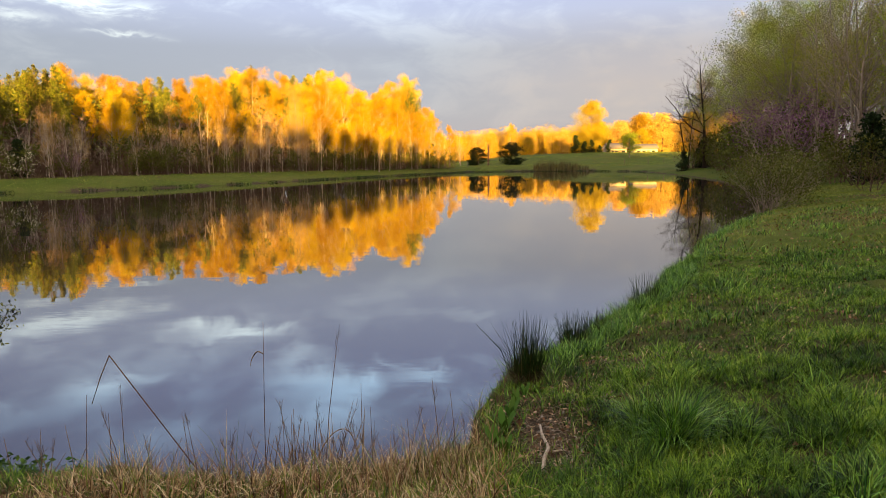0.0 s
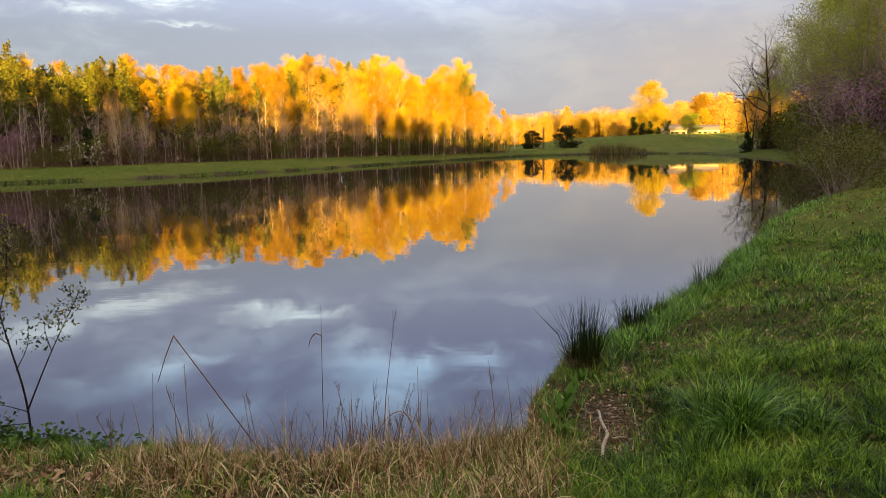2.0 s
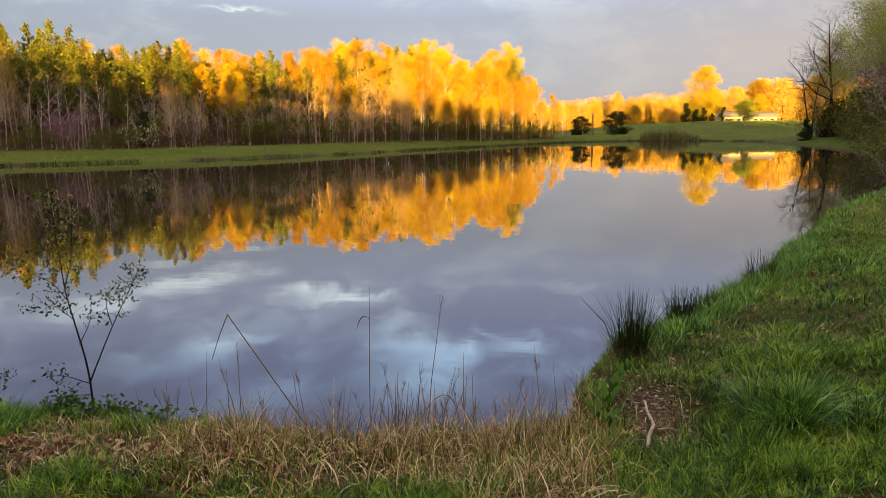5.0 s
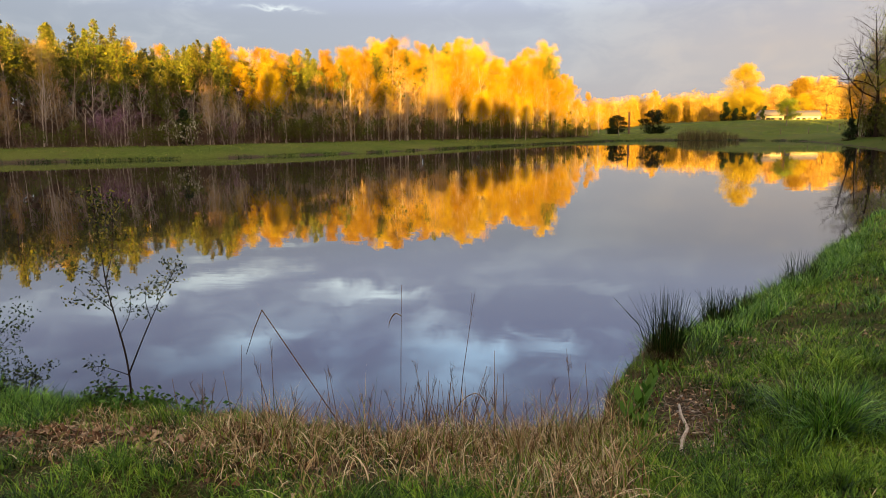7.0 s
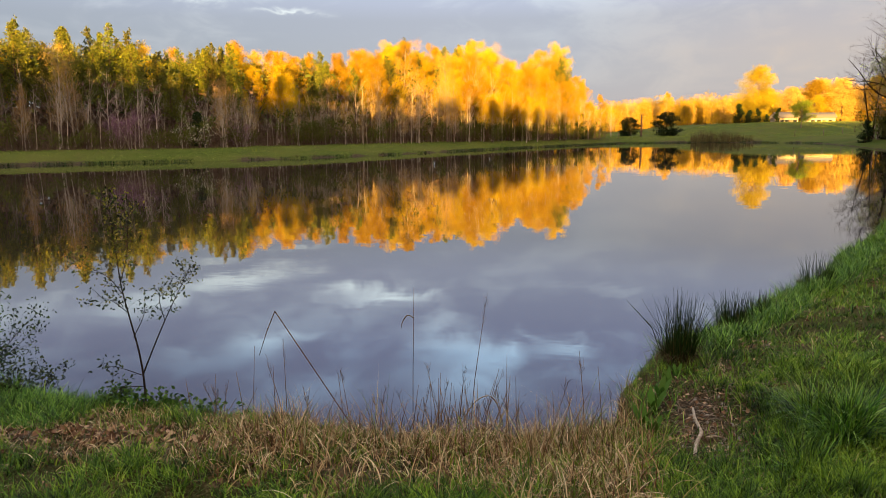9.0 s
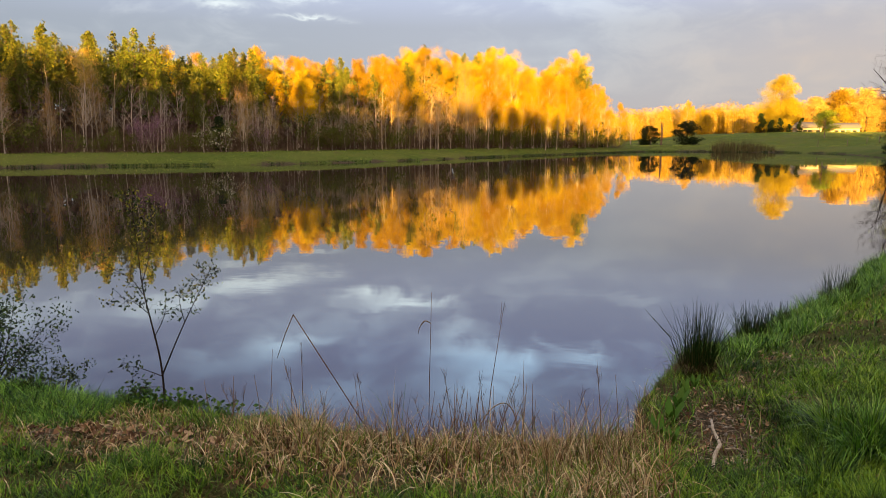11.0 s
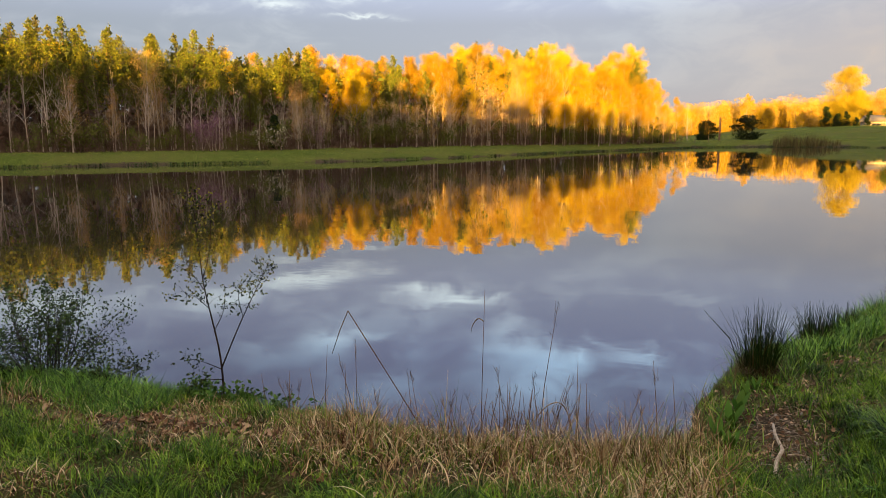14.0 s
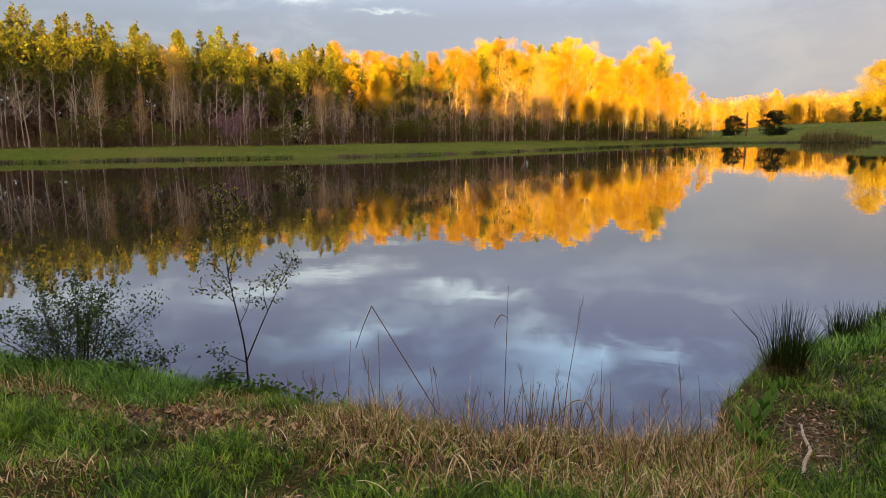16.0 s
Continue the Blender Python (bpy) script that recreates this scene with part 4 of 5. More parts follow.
    single("dead_trunk", snag, M["brush"], (17.5, 143, float(ground(17.5, 143)[0])), "standing dead trunk on the field", "dead tree")
    post = Geo()
    tube(post, [(0, 0, -0.2), (0, 0, 0.6), (0.02, 0, 1.15)], [0.06, 0.058, 0.055], 6)
    first = single("fence_post", post, M["post"], (7.5, 128, float(ground(7.5, 128)[0])), "weathered grey wooden fence post", "post", group="fence posts on the field")
    for x, y in ((14.5, 133.5), (47, 131), (52, 136), (41.5, 128.5), (12, 131), (56, 141)):
        copy_thing(first, pose(x, y, float(ground(x, y)[0])))


def box(geo, lo, hi):
    x0, y0, z0 = lo
    x1, y1, z1 = hi
    geo.add([(x0, y0, z0), (x1, y0, z0), (x1, y1, z0), (x0, y1, z0), (x0, y0, z1), (x1, y0, z1), (x1, y1, z1), (x0, y1, z1)],
            None, [(0, 3, 2, 1), (4, 5, 6, 7), (0, 1, 5, 4), (1, 2, 6, 5), (2, 3, 7, 6), (3, 0, 4, 7)])


def house(x, y, w, depth, turn):
    ob = thing("house", (x, y, float(ground(x, y)[0]) - 1.5), "small white single-storey house with a grey gabled roof", "house", turn=turn)
    g = Geo()
    box(g, (-w / 2, -depth / 2, -0.4), (w / 2, depth / 2, 2.5))
    wall = part("wall", g, M["siding"], ob)
    g = Geo()
    e, r = 0.35, 1.3
    a, b = w / 2 + e, depth / 2 + e
    g.add([(-a, -b, 2.42), (a, -b, 2.42), (a, b, 2.42), (-a, b, 2.42), (-a, 0, 2.42 + r), (a, 0, 2.42 + r), (-a, -b, 2.54), (a, -b, 2.54), (a, b, 2.54), (-a, b, 2.54), (-a, 0, 2.54 + r), (a, 0, 2.54 + r)],
          [(0, 4, 3), (1, 2, 5)], [(0, 1, 2, 3), (6, 10, 11, 7), (10, 9, 8, 11), (0, 6, 7, 1), (2, 8, 9, 3)])
    part("roof", g, M["roof"], ob)
    for k in (-0.33, -0.1, 0.32):
        g = Geo()
        box(g, (k * w - 0.45, -depth / 2 - 0.03, 0.9), (k * w + 0.45, -depth / 2 - 0.003, 2.0))
        part("window", g, M["glass"], wall)
    g = Geo()
    box(g, (0.1 * w - 0.45, -depth / 2 - 0.04, 0.0), (0.1 * w + 0.45, -depth / 2 - 0.003, 2.05))
    part("door", g, M["post"], wall)


far_end()
house(53.6, 174, 4.4, 4.6, 8)
house(65.5, 186, 6.0, 5.0, -6)


# ---- grass and litter ----
def scatter(rng, count, near, far, right, left):
    """Places over a wedge of ground in front of the viewer, even by area; right and left: bearings in degrees."""
    r = np.sqrt(rng.uniform(near ** 2, far ** 2, count))
    a = np.radians(rng.uniform(-right, left, count))
    return -np.sin(a) * r, np.cos(a) * r


def rooted(x, y, sink=0.015):
    return np.stack([x, y, ground(x, y) - sink], 1)


def dryness(x, y):
    """Where last year's grass still lies: the strip along the water in front."""
    d = from_shore(x, y)
    strip = np.maximum(ease((1.55 - d) / 0.5), 0.75 * ease((3.2 - d) / 1.2) * ease((wave_noise(x, y, 0.7, 14) - 0.42) / 0.2)) * ease((0.75 - x) / 0.4) * ease((7 - y) / 0.5)
    return strip * (1 - ease((-x - 3.45) / 0.4) * ease((1.05 - d) / 0.35))


def build_grass():
    rng = np.random.default_rng(8)
    # short lawn, thinner and coarser with distance
    lawn = Geo()
    for count, each, near, far, right, left, h, w in ((15000, 13, 2.2, 7.2, 40, 54, 0.105, 0.0072), (21000, 10, 7.2, 16, 40, 10, 0.09, 0.0088),
                                                      (4600, 12, 0.4, 6, 180, 180, 0.09, 0.012)):
        cx, cy = scatter(rng, count, near, far, right, left)
        thick = wave_noise(cx, cy, 0.22, 10) * 0.45 + wave_noise(cx, cy, 0.6, 11) * 0.5 + wave_noise(cx, cy, 1.9, 12) * 0.35
        keep = rng.random(count) < ease((thick - 0.34) / 0.3) * 0.65 + 0.35
        keep &= rng.random(count) > dryness(cx, cy) * (0.55 + 0.4 * wave_noise(cx, cy, 0.6, 13))
        cx, cy, thick = cx[keep], cy[keep], thick[keep]
        # each tuft fans out from its own root and has its own height
        own = rng.uniform(0.55, 1.35, len(cx))
        out, way = 0.045 * np.sqrt(rng.random((len(cx), each))), rng.uniform(0, 2 * math.pi, (len(cx), each))
        x, y = (cx[:, None] + np.cos(way) * out).ravel(), (cy[:, None] + np.sin(way) * out).ravel()
        tall, way = np.repeat(own * (0.35 + 1.25 * thick ** 1.5), each), way.ravel()
        d = from_shore(x, y)
        keep = (d > 0.10) & (rng.random(len(x)) > 1.1 * bald_spot(x, y)) & (rng.random(len(x)) > ease((d - 13.0) / 3))
        x, y, tall, way = x[keep], y[keep], tall[keep], way[keep]
        blades(lawn, rng, rooted(x, y), h * tall, w, 0.45, 0.45, 2, heading=way)
    single("lawn_grass", lawn, M["lawn"], (0, 0, 0), "short patchy green lawn grass on the bank", "grass", "stuff")
    bank = Geo()
    x, y = scatter(rng, 120000, 16, 52, 40, -8)
    d = from_shore(x, y)
    thick = wave_noise(x, y, 0.6, 11) * 0.5 + wave_noise(x, y, 2.2, 12) * 0.6
    keep = (d > 0.1) & (rng.random(len(x)) < ease((thick - 0.3) / 0.3) * 0.8 + 0.2) & (rng.random(len(x)) > ease((d - 13.0) / 3)) & (rng.random(len(x)) > bald_spot(x, y))
    x, y = x[keep], y[keep]
    blades(bank, rng, rooted(x, y), 0.10, 0.02, 0.5, 0.4, 1)
    single("bank_grass", bank, M["straw"], (0, 0, 0), "thin olive grass mixed with dead leaves on the bank", "grass", "stuff")
    # lush grass: along the right waterline, round the bush, and in clumps
    lush = Geo()
    x, y = scatter(rng, 200000, 3.0, 30, 40, 54)
    d = from_shore(x, y)
    fringe = ease((0.95 - d) / 0.5) * ((x > 0.5) | (x < -3.7)) * (d > 0.08) * (1 - 0.75 * ((x > 0.5) & (x < 1.5) & (y < 7.3)))
    clump = ease((wave_noise(x, y, 0.55, 21) - 0.60) / 0.12) * 0.6 * (d > 0.2) * (x > -0.2)
    keep = rng.random(len(x)) < np.maximum(fringe * (1 - 0.9 * bald_spot(x, y)), clump) * np.clip(12 / np.hypot(x, y), 0.4, 1)
    x, y = x[keep], y[keep]
    blades(lush, rng, rooted(x, y), 0.15 + 0.10 * wave_noise(x, y, 0.6, 22), 0.008 + 0.0006 * np.hypot(x, y), 0.45, 0.45, 2)
    x, y = scatter(rng, 26000, 5.3, 8.5, -33, 60)
    d = from_shore(x, y)
    keep = (d > 0.02) & (d < 1.0) & (x < -3.7)
    blades(lush, rng, rooted(x[keep], y[keep]), 0.15, 0.007, 0.4, 0.4, 2)
    x, y = scatter(rng, 90000, 5.0, 16, 30, -3)
    d = from_shore(x, y)
    keep = (d > 0.05) & (d < 0.75) & ((x > 1.4) | (y > 7.2) | (rng.random(len(x)) < 0.25)) & (rng.random(len(x)) < 0.25 + 0.75 * wave_noise(x, y, 0.4, 23)) & (rng.random(len(x)) > 1.1 * bald_spot(x, y))
    x, y = x[keep], y[keep]
    blades(lush, rng, rooted(x, y), 0.08 + 0.24 * wave_noise(x, y, 0.5, 24), 0.009, 0.45, 0.5, 2)
    single("lush_grass", lush, M["lush"], (0, 0, 0), "taller lush green grass along the waterline", "grass", "stuff")
    # bleached, bent grass of last year
    dry = Geo()
    x, y = scatter(rng, 105000, 2.9, 7.6, 12, 54)
    d = from_shore(x, y)
    keep = (d > 0.02) & (rng.random(len(x)) < dryness(x, y) * (0.25 + 0.75 * wave_noise(x, y, 0.5, 31)) * (1 - 0.9 * bald_spot(x, y)))
    x, y = x[keep], y[keep]
    blades(dry, rng, rooted(x, y), (0.10 + 0.26 * wave_noise(x, y, 0.35, 32)) * np.interp(x, [-3.6, -2.6, -1.8], [0.55, 0.62, 1.0]), 0.0088, curl=(0.8, 3.6), joints=5)
    x, y = scatter(rng, 9000, 4.2, 6.5, 10, 38)
    d = from_shore(x, y)
    keep = (d > 0.0) & (d < 0.75) & (x < 0.75)
    x, y = x[keep], y[keep]
    blades(dry, rng, rooted(x, y), (0.46 * wave_noise(x, y, 0.35, 34) ** 1.4 + 0.10) * np.interp(x, [-3.4, -2.4, -1.6], [0.3, 0.5, 1.0]), 0.0052, 0.30, 0.3, 3)
    x, y = scatter(rng, 15000, 2.7, 14, 40, 54)
    keep = (from_shore(x, y) > 0.1) & (wave_noise(x, y, 0.9, 33) > 0.5)
    blades(dry, rng, rooted(x[keep], y[keep]), 0.13, 0.006, curl=(0.6, 3.0), joints=3)
    single("dry_grass", dry, M["dry"], (0, 0, 0), "bleached matted dead grass along the bank", "grass", "stuff")
    hung = Geo()
    x, y = scatter(rng, 60000, 5.3, 10.5, 18, -4)
    d = from_shore(x, y)
    keep = (d > 0.0) & (d < 0.42) & (wave_noise(x, y, 0.5, 36) > 0.35)
    x, y = x[keep], y[keep]
    blades(hung, rng, rooted(x, y), 0.05 + 0.10 * wave_noise(x, y, 0.4, 37), 0.006, curl=(1.5, 3.4), joints=3, heading=math.radians(150))
    single("dead_fringe", hung, M["reed"], (0, 0, 0), "brown withered grass hanging over the bank's edge", "grass", "stuff")
    # fallen leaves
    fallen = Geo()
    x, y = scatter(rng, 34000, 2.6, 16, 40, 54)
    litter, soil = cover(x, y)
    keep = (from_shore(x, y) > 0.1) & (rng.random(len(x)) < np.maximum(bald_spot(x, y) * 1.0, np.maximum(np.maximum(litter, soil) * 0.45, 0.035))) & (wave_noise(x, y, 0.8, 41) + bald_spot(x, y) > 0.35)
    p = rooted(x[keep], y[keep], -0.02)
    x, y = scatter(rng, 16000, 3.4, 7.6, 26, 42)
    keep = (from_shore(x, y) > 0.15) & (rng.random(len(x)) < np.maximum(bald_spot(x, y) * 0.9, 0.16 * dryness(x, y)))
    p = np.concatenate([p, rooted(x[keep], y[keep], -0.025)])
    n = len(p)
    turn, tilt = rng.uniform(0, 2 * math.pi, n), rng.normal(0, 0.35, (n, 2))
    u = np.stack([np.cos(turn), np.sin(turn), tilt[:, 0]], 1)
    v = np.stack([-np.sin(turn), np.cos(turn), tilt[:, 1]], 1)
    s = (0.006 + 0.022 * rng.random(n) ** 3)[:, None]
    curl = np.array([0, 0, 1.0]) * s * rng.uniform(0.1, 0.5, (n, 1))
    pts = np.stack([p - u * s, p - u * s * 0.2 + v * s * 0.6 + curl, p + u * s * 1.1, p - u * s * 0.2 - v * s * 0.6 + curl], 1).reshape(-1, 3)
    b = np.arange(n)[:, None] * 4
    fallen.add(pts, np.concatenate([b + np.array([0, 2, 1]), b + np.array([0, 3, 2])]))
    # large curled leaves, folded along the midrib, in the drift of litter and a few on the turf
    x = np.r_[rng.normal(-3.4, 0.75, 230), rng.normal(-2.3, 0.5, 70), rng.uniform(-4.2, 5.5, 46), rng.normal(1.25, 0.25, 34)]
    y = np.r_[rng.normal(4.2, 0.17, 230), rng.normal(4.0, 0.2, 70), rng.uniform(3.1, 9, 46), rng.normal(5.4, 0.4, 34)]
    size = np.where(np.arange(len(x)) < 300, rng.uniform(0.03, 0.075, len(x)), rng.uniform(0.025, 0.045, len(x)))
    keep = (from_shore(x, y) > 0.2) & (np.hypot(x, y) > 2.5)
    for (ax, ay, az), L in zip(rooted(x[keep], y[keep], -0.03), size[keep]):
        f = np.linspace(0, 1, 6)
        a, bow, fold = rng.uniform(0, 2 * math.pi), rng.uniform(-0.25, 0.7), rng.uniform(0.1, 0.9)
        along_, side_ = np.array([math.cos(a), math.sin(a), rng.normal(0, 0.25)]), np.array([-math.sin(a), math.cos(a), rng.normal(0, 0.35)])
        mid = np.array([ax, ay, az]) + along_ * L * (f - 0.5)[:, None] + np.array([0, 0, L]) * (bow * (4 * (f - 0.5) ** 2 - 0.3))[:, None]
        half = L * 0.34 * np.sin(math.pi * (0.06 + 0.92 * f)) * (1 + 0.3 * np.cos(f * 19 + a))
        up_ = np.array([0, 0, 1.0]) * (fold * half)[:, None]
        rows = np.stack([mid - side_ * half[:, None] + up_, mid, mid + side_ * half[:, None] + up_], 1).reshape(-1, 3)
        fallen.add(rows, None, [[3 * q + e, 3 * q + e + 1, 3 * q + e + 4, 3 * q + e + 3] for q in range(5) for e in range(2)])
    x, y = scatter(rng, 26000, 9, 36, 40, -12)
    keep = (from_shore(x, y) > 0.6) & (rng.random(len(x)) < bald_spot(x, y) + 0.05)
    leaves(fallen, rng, rooted(x[keep], y[keep], -0.02), 0.055, 0.7)
    single("fallen_leaves", fallen, M["litter"], (0, 0, 0), "scattered brown fallen leaves on the bank", "leaves", "stuff")
    # the strip across the pond
    strip = Geo()
    for f, at, out in along([(36, 127)] + END_SHORE[2:] + FAR_SHORE + [(-86, 24)], 0.9):
        off = rng.uniform(0.0, 11.0, 190)
        q = at + out * off[:, None] + rng.normal(0, 0.8, (190, 2))
        d = from_shore(q[:, 0], q[:, 1])
        q = q[d > 0.2]
        blades(strip, rng, rooted(q[:, 0], q[:, 1]), 0.10, 0.035, 0.6, 0.3, 0)
    single("far_bank_grass", strip, M["straw"], (0, 0, 0), "grass on the far bank of the pond", "grass", "stuff")
    field = Geo()
    x, y = rng.uniform(3, 66, 42000), rng.uniform(127, 182, 42000)
    keep = (from_shore(x, y) > 0.3) & (wave_noise(x, y, 3.0, 45) * 0.6 + wave_noise(x, y, 9.0, 46) * 0.6 > 0.45)
    blades(field, rng, rooted(x[keep], y[keep]), 0.16, 0.05, 0.6, 0.4, 0)
    single("field_grass", field, M["straw"], (0, 0, 0), "uneven meadow grass on the field", "grass", "stuff")
    sedge = Geo()
    for f, at, out in along([(44, 108)] + END_SHORE + FAR_SHORE + [(-86, 24)], 0.5):
        q = at + out * rng.normal(0.05, 0.25, (24, 1)) + rng.normal(0, 0.3, (24, 2))
        if wave_noise(at[0], at[1], 1.6, 51) > 0.35:
            blades(sedge, rng, np.c_[q, 0.02 + 0 * q[:, 0]], 0.32, 0.045, 0.5, 0.4, 1)
    single("shore_sedge", sedge, M["rush"], (0, 0, 0), "dark sedge fringe along the far waterline", "sedge", "stuff")
    reeds = Geo()
    q = np.stack([rng.uniform(24.3, 34.5, 900), np.zeros(900)], 1)
    q[:, 1] = 128.6 - 0.004 * (q[:, 0] - 24) ** 2 + rng.normal(0, 0.9, 900)
    blades(reeds, rng, np.c_[q, 0.05 + 0 * q[:, 0]], 2.1 * np.interp(q[:, 0], [24.3, 25.5, 31, 34.5], [0.7, 1.1, 1.0, 0.5]), 0.05, 0.15, 0.1, 1)
    single("reed_bed", reeds, M["reed"], (0, 0, 0), "bed of brown dead reeds at the pond's end", "reeds", "stuff")


build_grass()


# ---- single things on the near bank ----
def rush_tuft(x, y, h, count, wide, label):
    rng = np.random.default_rng(int(x * 100) + 900)
    ob = thing("rush_tuft", (x, y, float(ground(x, y)[0]) - 0.02), label, "rush", "rushes on the bank")
    for _ in range(8):
        g = Geo()
        ca, cr = rng.uniform(0, 2 * math.pi), wide * 0.26 * math.sqrt(rng.random())
        for _ in range(count // 8):
            a, r = rng.uniform(0, 2 * math.pi), wide * 0.09 * math.sqrt(rng.random())
            root = np.array([math.cos(ca) * cr + math.cos(a) * r, math.sin(ca) * cr + math.sin(a) * r, -0.03])
            way = ca + rng.normal(0, 0.9)
            out = np.array([math.cos(way), math.sin(way), 0]) * min(0.6, abs(rng.normal(0, 0.36)) * (0.25 + cr / wide * 3))
            tall = h * rng.uniform(0.35, 1.0) ** 0.8
            tube(g, [root, root + out * tall * 0.3 + [0, 0, tall * 0.5], root + out * tall * 0.8 + [0, 0, tall * (1 - 0.3 * min(1, np.linalg.norm(out)))]], [0.003, 0.0024, 0.0007], 3, False)
        part("stem_clump", g, M["rush"], ob)
    g = Geo()
    n = int(count * 3)
    a = rng.uniform(0, 2 * math.pi, n)
    roots = np.stack([np.cos(a) * wide * 0.25, np.sin(a) * wide * 0.25, np.zeros(n)], 1)
    blades(g, rng, roots, h * rng.uniform(0.2, 0.5, n), 0.006, curl=(0.8, 2.8), joints=4, heading=a)
    part("dead_skirt", g, M["reed"], ob, "brown withered stems hanging round the foot")
    return ob


def grass_tussock(x, y, h, count, wide):
    rng = np.random.default_rng(int(y * 100) + 77)
    ob = thing("grass_tussock", (x, y, float(ground(x, y)[0]) - 0.02), "dense dark green tussock of long arching grass", "grass", "tussocks on the bank")
    for _ in range(14):
        g = Geo()
        ca, cr = rng.uniform(0, 2 * math.pi), wide * 0.5 * math.sqrt(rng.random())
        cx, cy = math.cos(ca) * cr, math.sin(ca) * cr
        n = count // 14
        a, r = rng.uniform(0, 2 * math.pi, n), 0.07 * np.sqrt(rng.random(n))
        px_, py_ = cx + np.cos(a) * r, cy + np.sin(a) * r
        roots = np.stack([px_, py_, ground(x + px_, y + py_) - float(ground(x, y)[0])], 1)
        blades(g, rng, roots, h * rng.uniform(0.6, 1.2), 0.0105, joints=5, curl=(0.5, 2.5), heading=np.where(rng.random(n) < 0.3, ca, a))
        part("tuft", g, M["lush"], ob)


def eased(points, steps=4):
    """A rounded line through the given points."""
    p = np.array(points, float)
    p = np.concatenate([2 * p[:1] - p[1:2], p, 2 * p[-1:] - p[-2:-1]])
    out = []
    for a, b, c, e in zip(p, p[1:], p[2:], p[3:]):
        s = np.arange(steps)[:, None] / steps
        out.append(0.5 * (2 * b + (c - a) * s + (2 * a - 5 * b + 4 * c - e) * s ** 2 + (3 * b - a - 3 * c + e) * s ** 3))
    return np.concatenate(out + [p[-2:-1]])


def dry_stem(x, y, h, lean_x, lean_y=0.0, label="thin dry upright grass stalk", seedhead=0.0):
    rng = np.random.default_rng(int(abs(x) * 1000) + int(h * 100))
    ob = thing("grass_stalk", (x, y, float(ground(x, y)[0]) - 0.02), label, "stalk", "dry stalks at the water's edge")
    g = Geo()
    tube(g, [(0, 0, -0.02), (lean_x * 0.4, lean_y * 0.4, h * 0.5), (lean_x, lean_y, h)], [0.0036, 0.0029, 0.0013], 5)
    part("stem", g, M["stalk"], ob)
    if seedhead:
        g = Geo()
        for k in range(9):
            f = 1 - seedhead * rng.random()
            p = np.array([lean_x * f, lean_y * f, h * f])
            tube(g, [p, p + rng.normal(0, 0.012, 3) + [0, 0, 0.03], p + rng.normal(0, 0.02, 3) + [0.0, 0, 0.06]], [0.0009, 0.0012, 0.0004], 3, False)
        part("seed_head", g, M["stalk"], ob)
    return ob


rush_tuft(1.22, 6.7, 0.84, 260, 0.40, "dark green rush tuft with a withered brown skirt")
rush_tuft(2.05, 8.15, 0.55, 200, 0.5, "smaller green rush tuft by the water")
rush_tuft(2.5, 8.8, 0.45, 120, 0.4, "smaller green rush tuft by the water")
rush_tuft(3.75, 10.5, 0.6, 160, 0.7, "spreading rush tuft on the bank")
grass_tussock(1.93, 4.85, 0.42, 1800, 0.46)
grass_tussock(2.35, 4.75, 0.28, 700, 0.42)
grass_tussock(2.75, 3.5, 0.26, 420, 0.6)
grass_tussock(1.55, 4.45, 0.22, 300, 0.4)
for sx, sy, sh, lx, sd in ((-2.45, 5.25, 0.78, 0.05, 0), (-2.13, 5.2, 0.80, 0.0, 0.25), (-1.67, 5.3, 0.72, -0.05, 0.5), (-0.64, 5.1, 1.22, 0.14, 0.2),
                           (-0.34, 5.05, 0.78, 0.0, 0), (0.24, 5.0, 0.72, -0.06, 0.3), (0.36, 4.95, 0.62, -0.05, 0), (0.60, 5.1, 0.65, 0.14, 0.15),
                           (-0.85, 5.1, 0.75, -0.1, 0.35), (-0.70, 5.0, 0.62, 0.05, 0.2), (-1.05, 5.2, 0.55, -0.15, 0.3), (-0.02, 5.0, 0.5, 0.12, 0.2),
                           (-1.25, 5.15, 0.50, -0.08, 0.4), (-0.6, 5.2, 0.66, 0.16, 0), (0.1, 4.95, 0.45, 0.16, 0), (-1.9, 5.15, 0.5, -0.06, 0.3), (-2.75, 5.2, 0.5, 0.02, 0)):
    dry_stem(sx, sy - 0.15, sh, lx, seedhead=sd)
more = np.random.default_rng(91)
for k in range(84):
    sx = more.uniform(-2.9, 0.7) if k % 2 else more.normal(-0.75, 0.35)
    dry_stem(sx, 4.75 + more.uniform(-0.1, 0.25) + 0.1 * (sx > 0), more.uniform(0.24, 0.62), more.normal(0, 0.09), more.normal(0, 0.05), seedhead=more.choice([0, 0, 0.3]))
nod = dry_stem(-1.06, 4.9, 1.34, 0.03, label="tall dry stalk with one withered hanging leaf")
hang = Geo()
hung = eased([(0.027, 0, 1.10), (-0.02, 0, 1.12), (-0.06, 0.0, 1.07), (-0.075, 0, 1.01)])
tube(hang, hung, np.interp(np.linspace(0, 1, len(hung)), [0, 0.4, 1], [0.003, 0.005, 0.001]), 4)
part("leaf", hang, M["stalk"], nod)


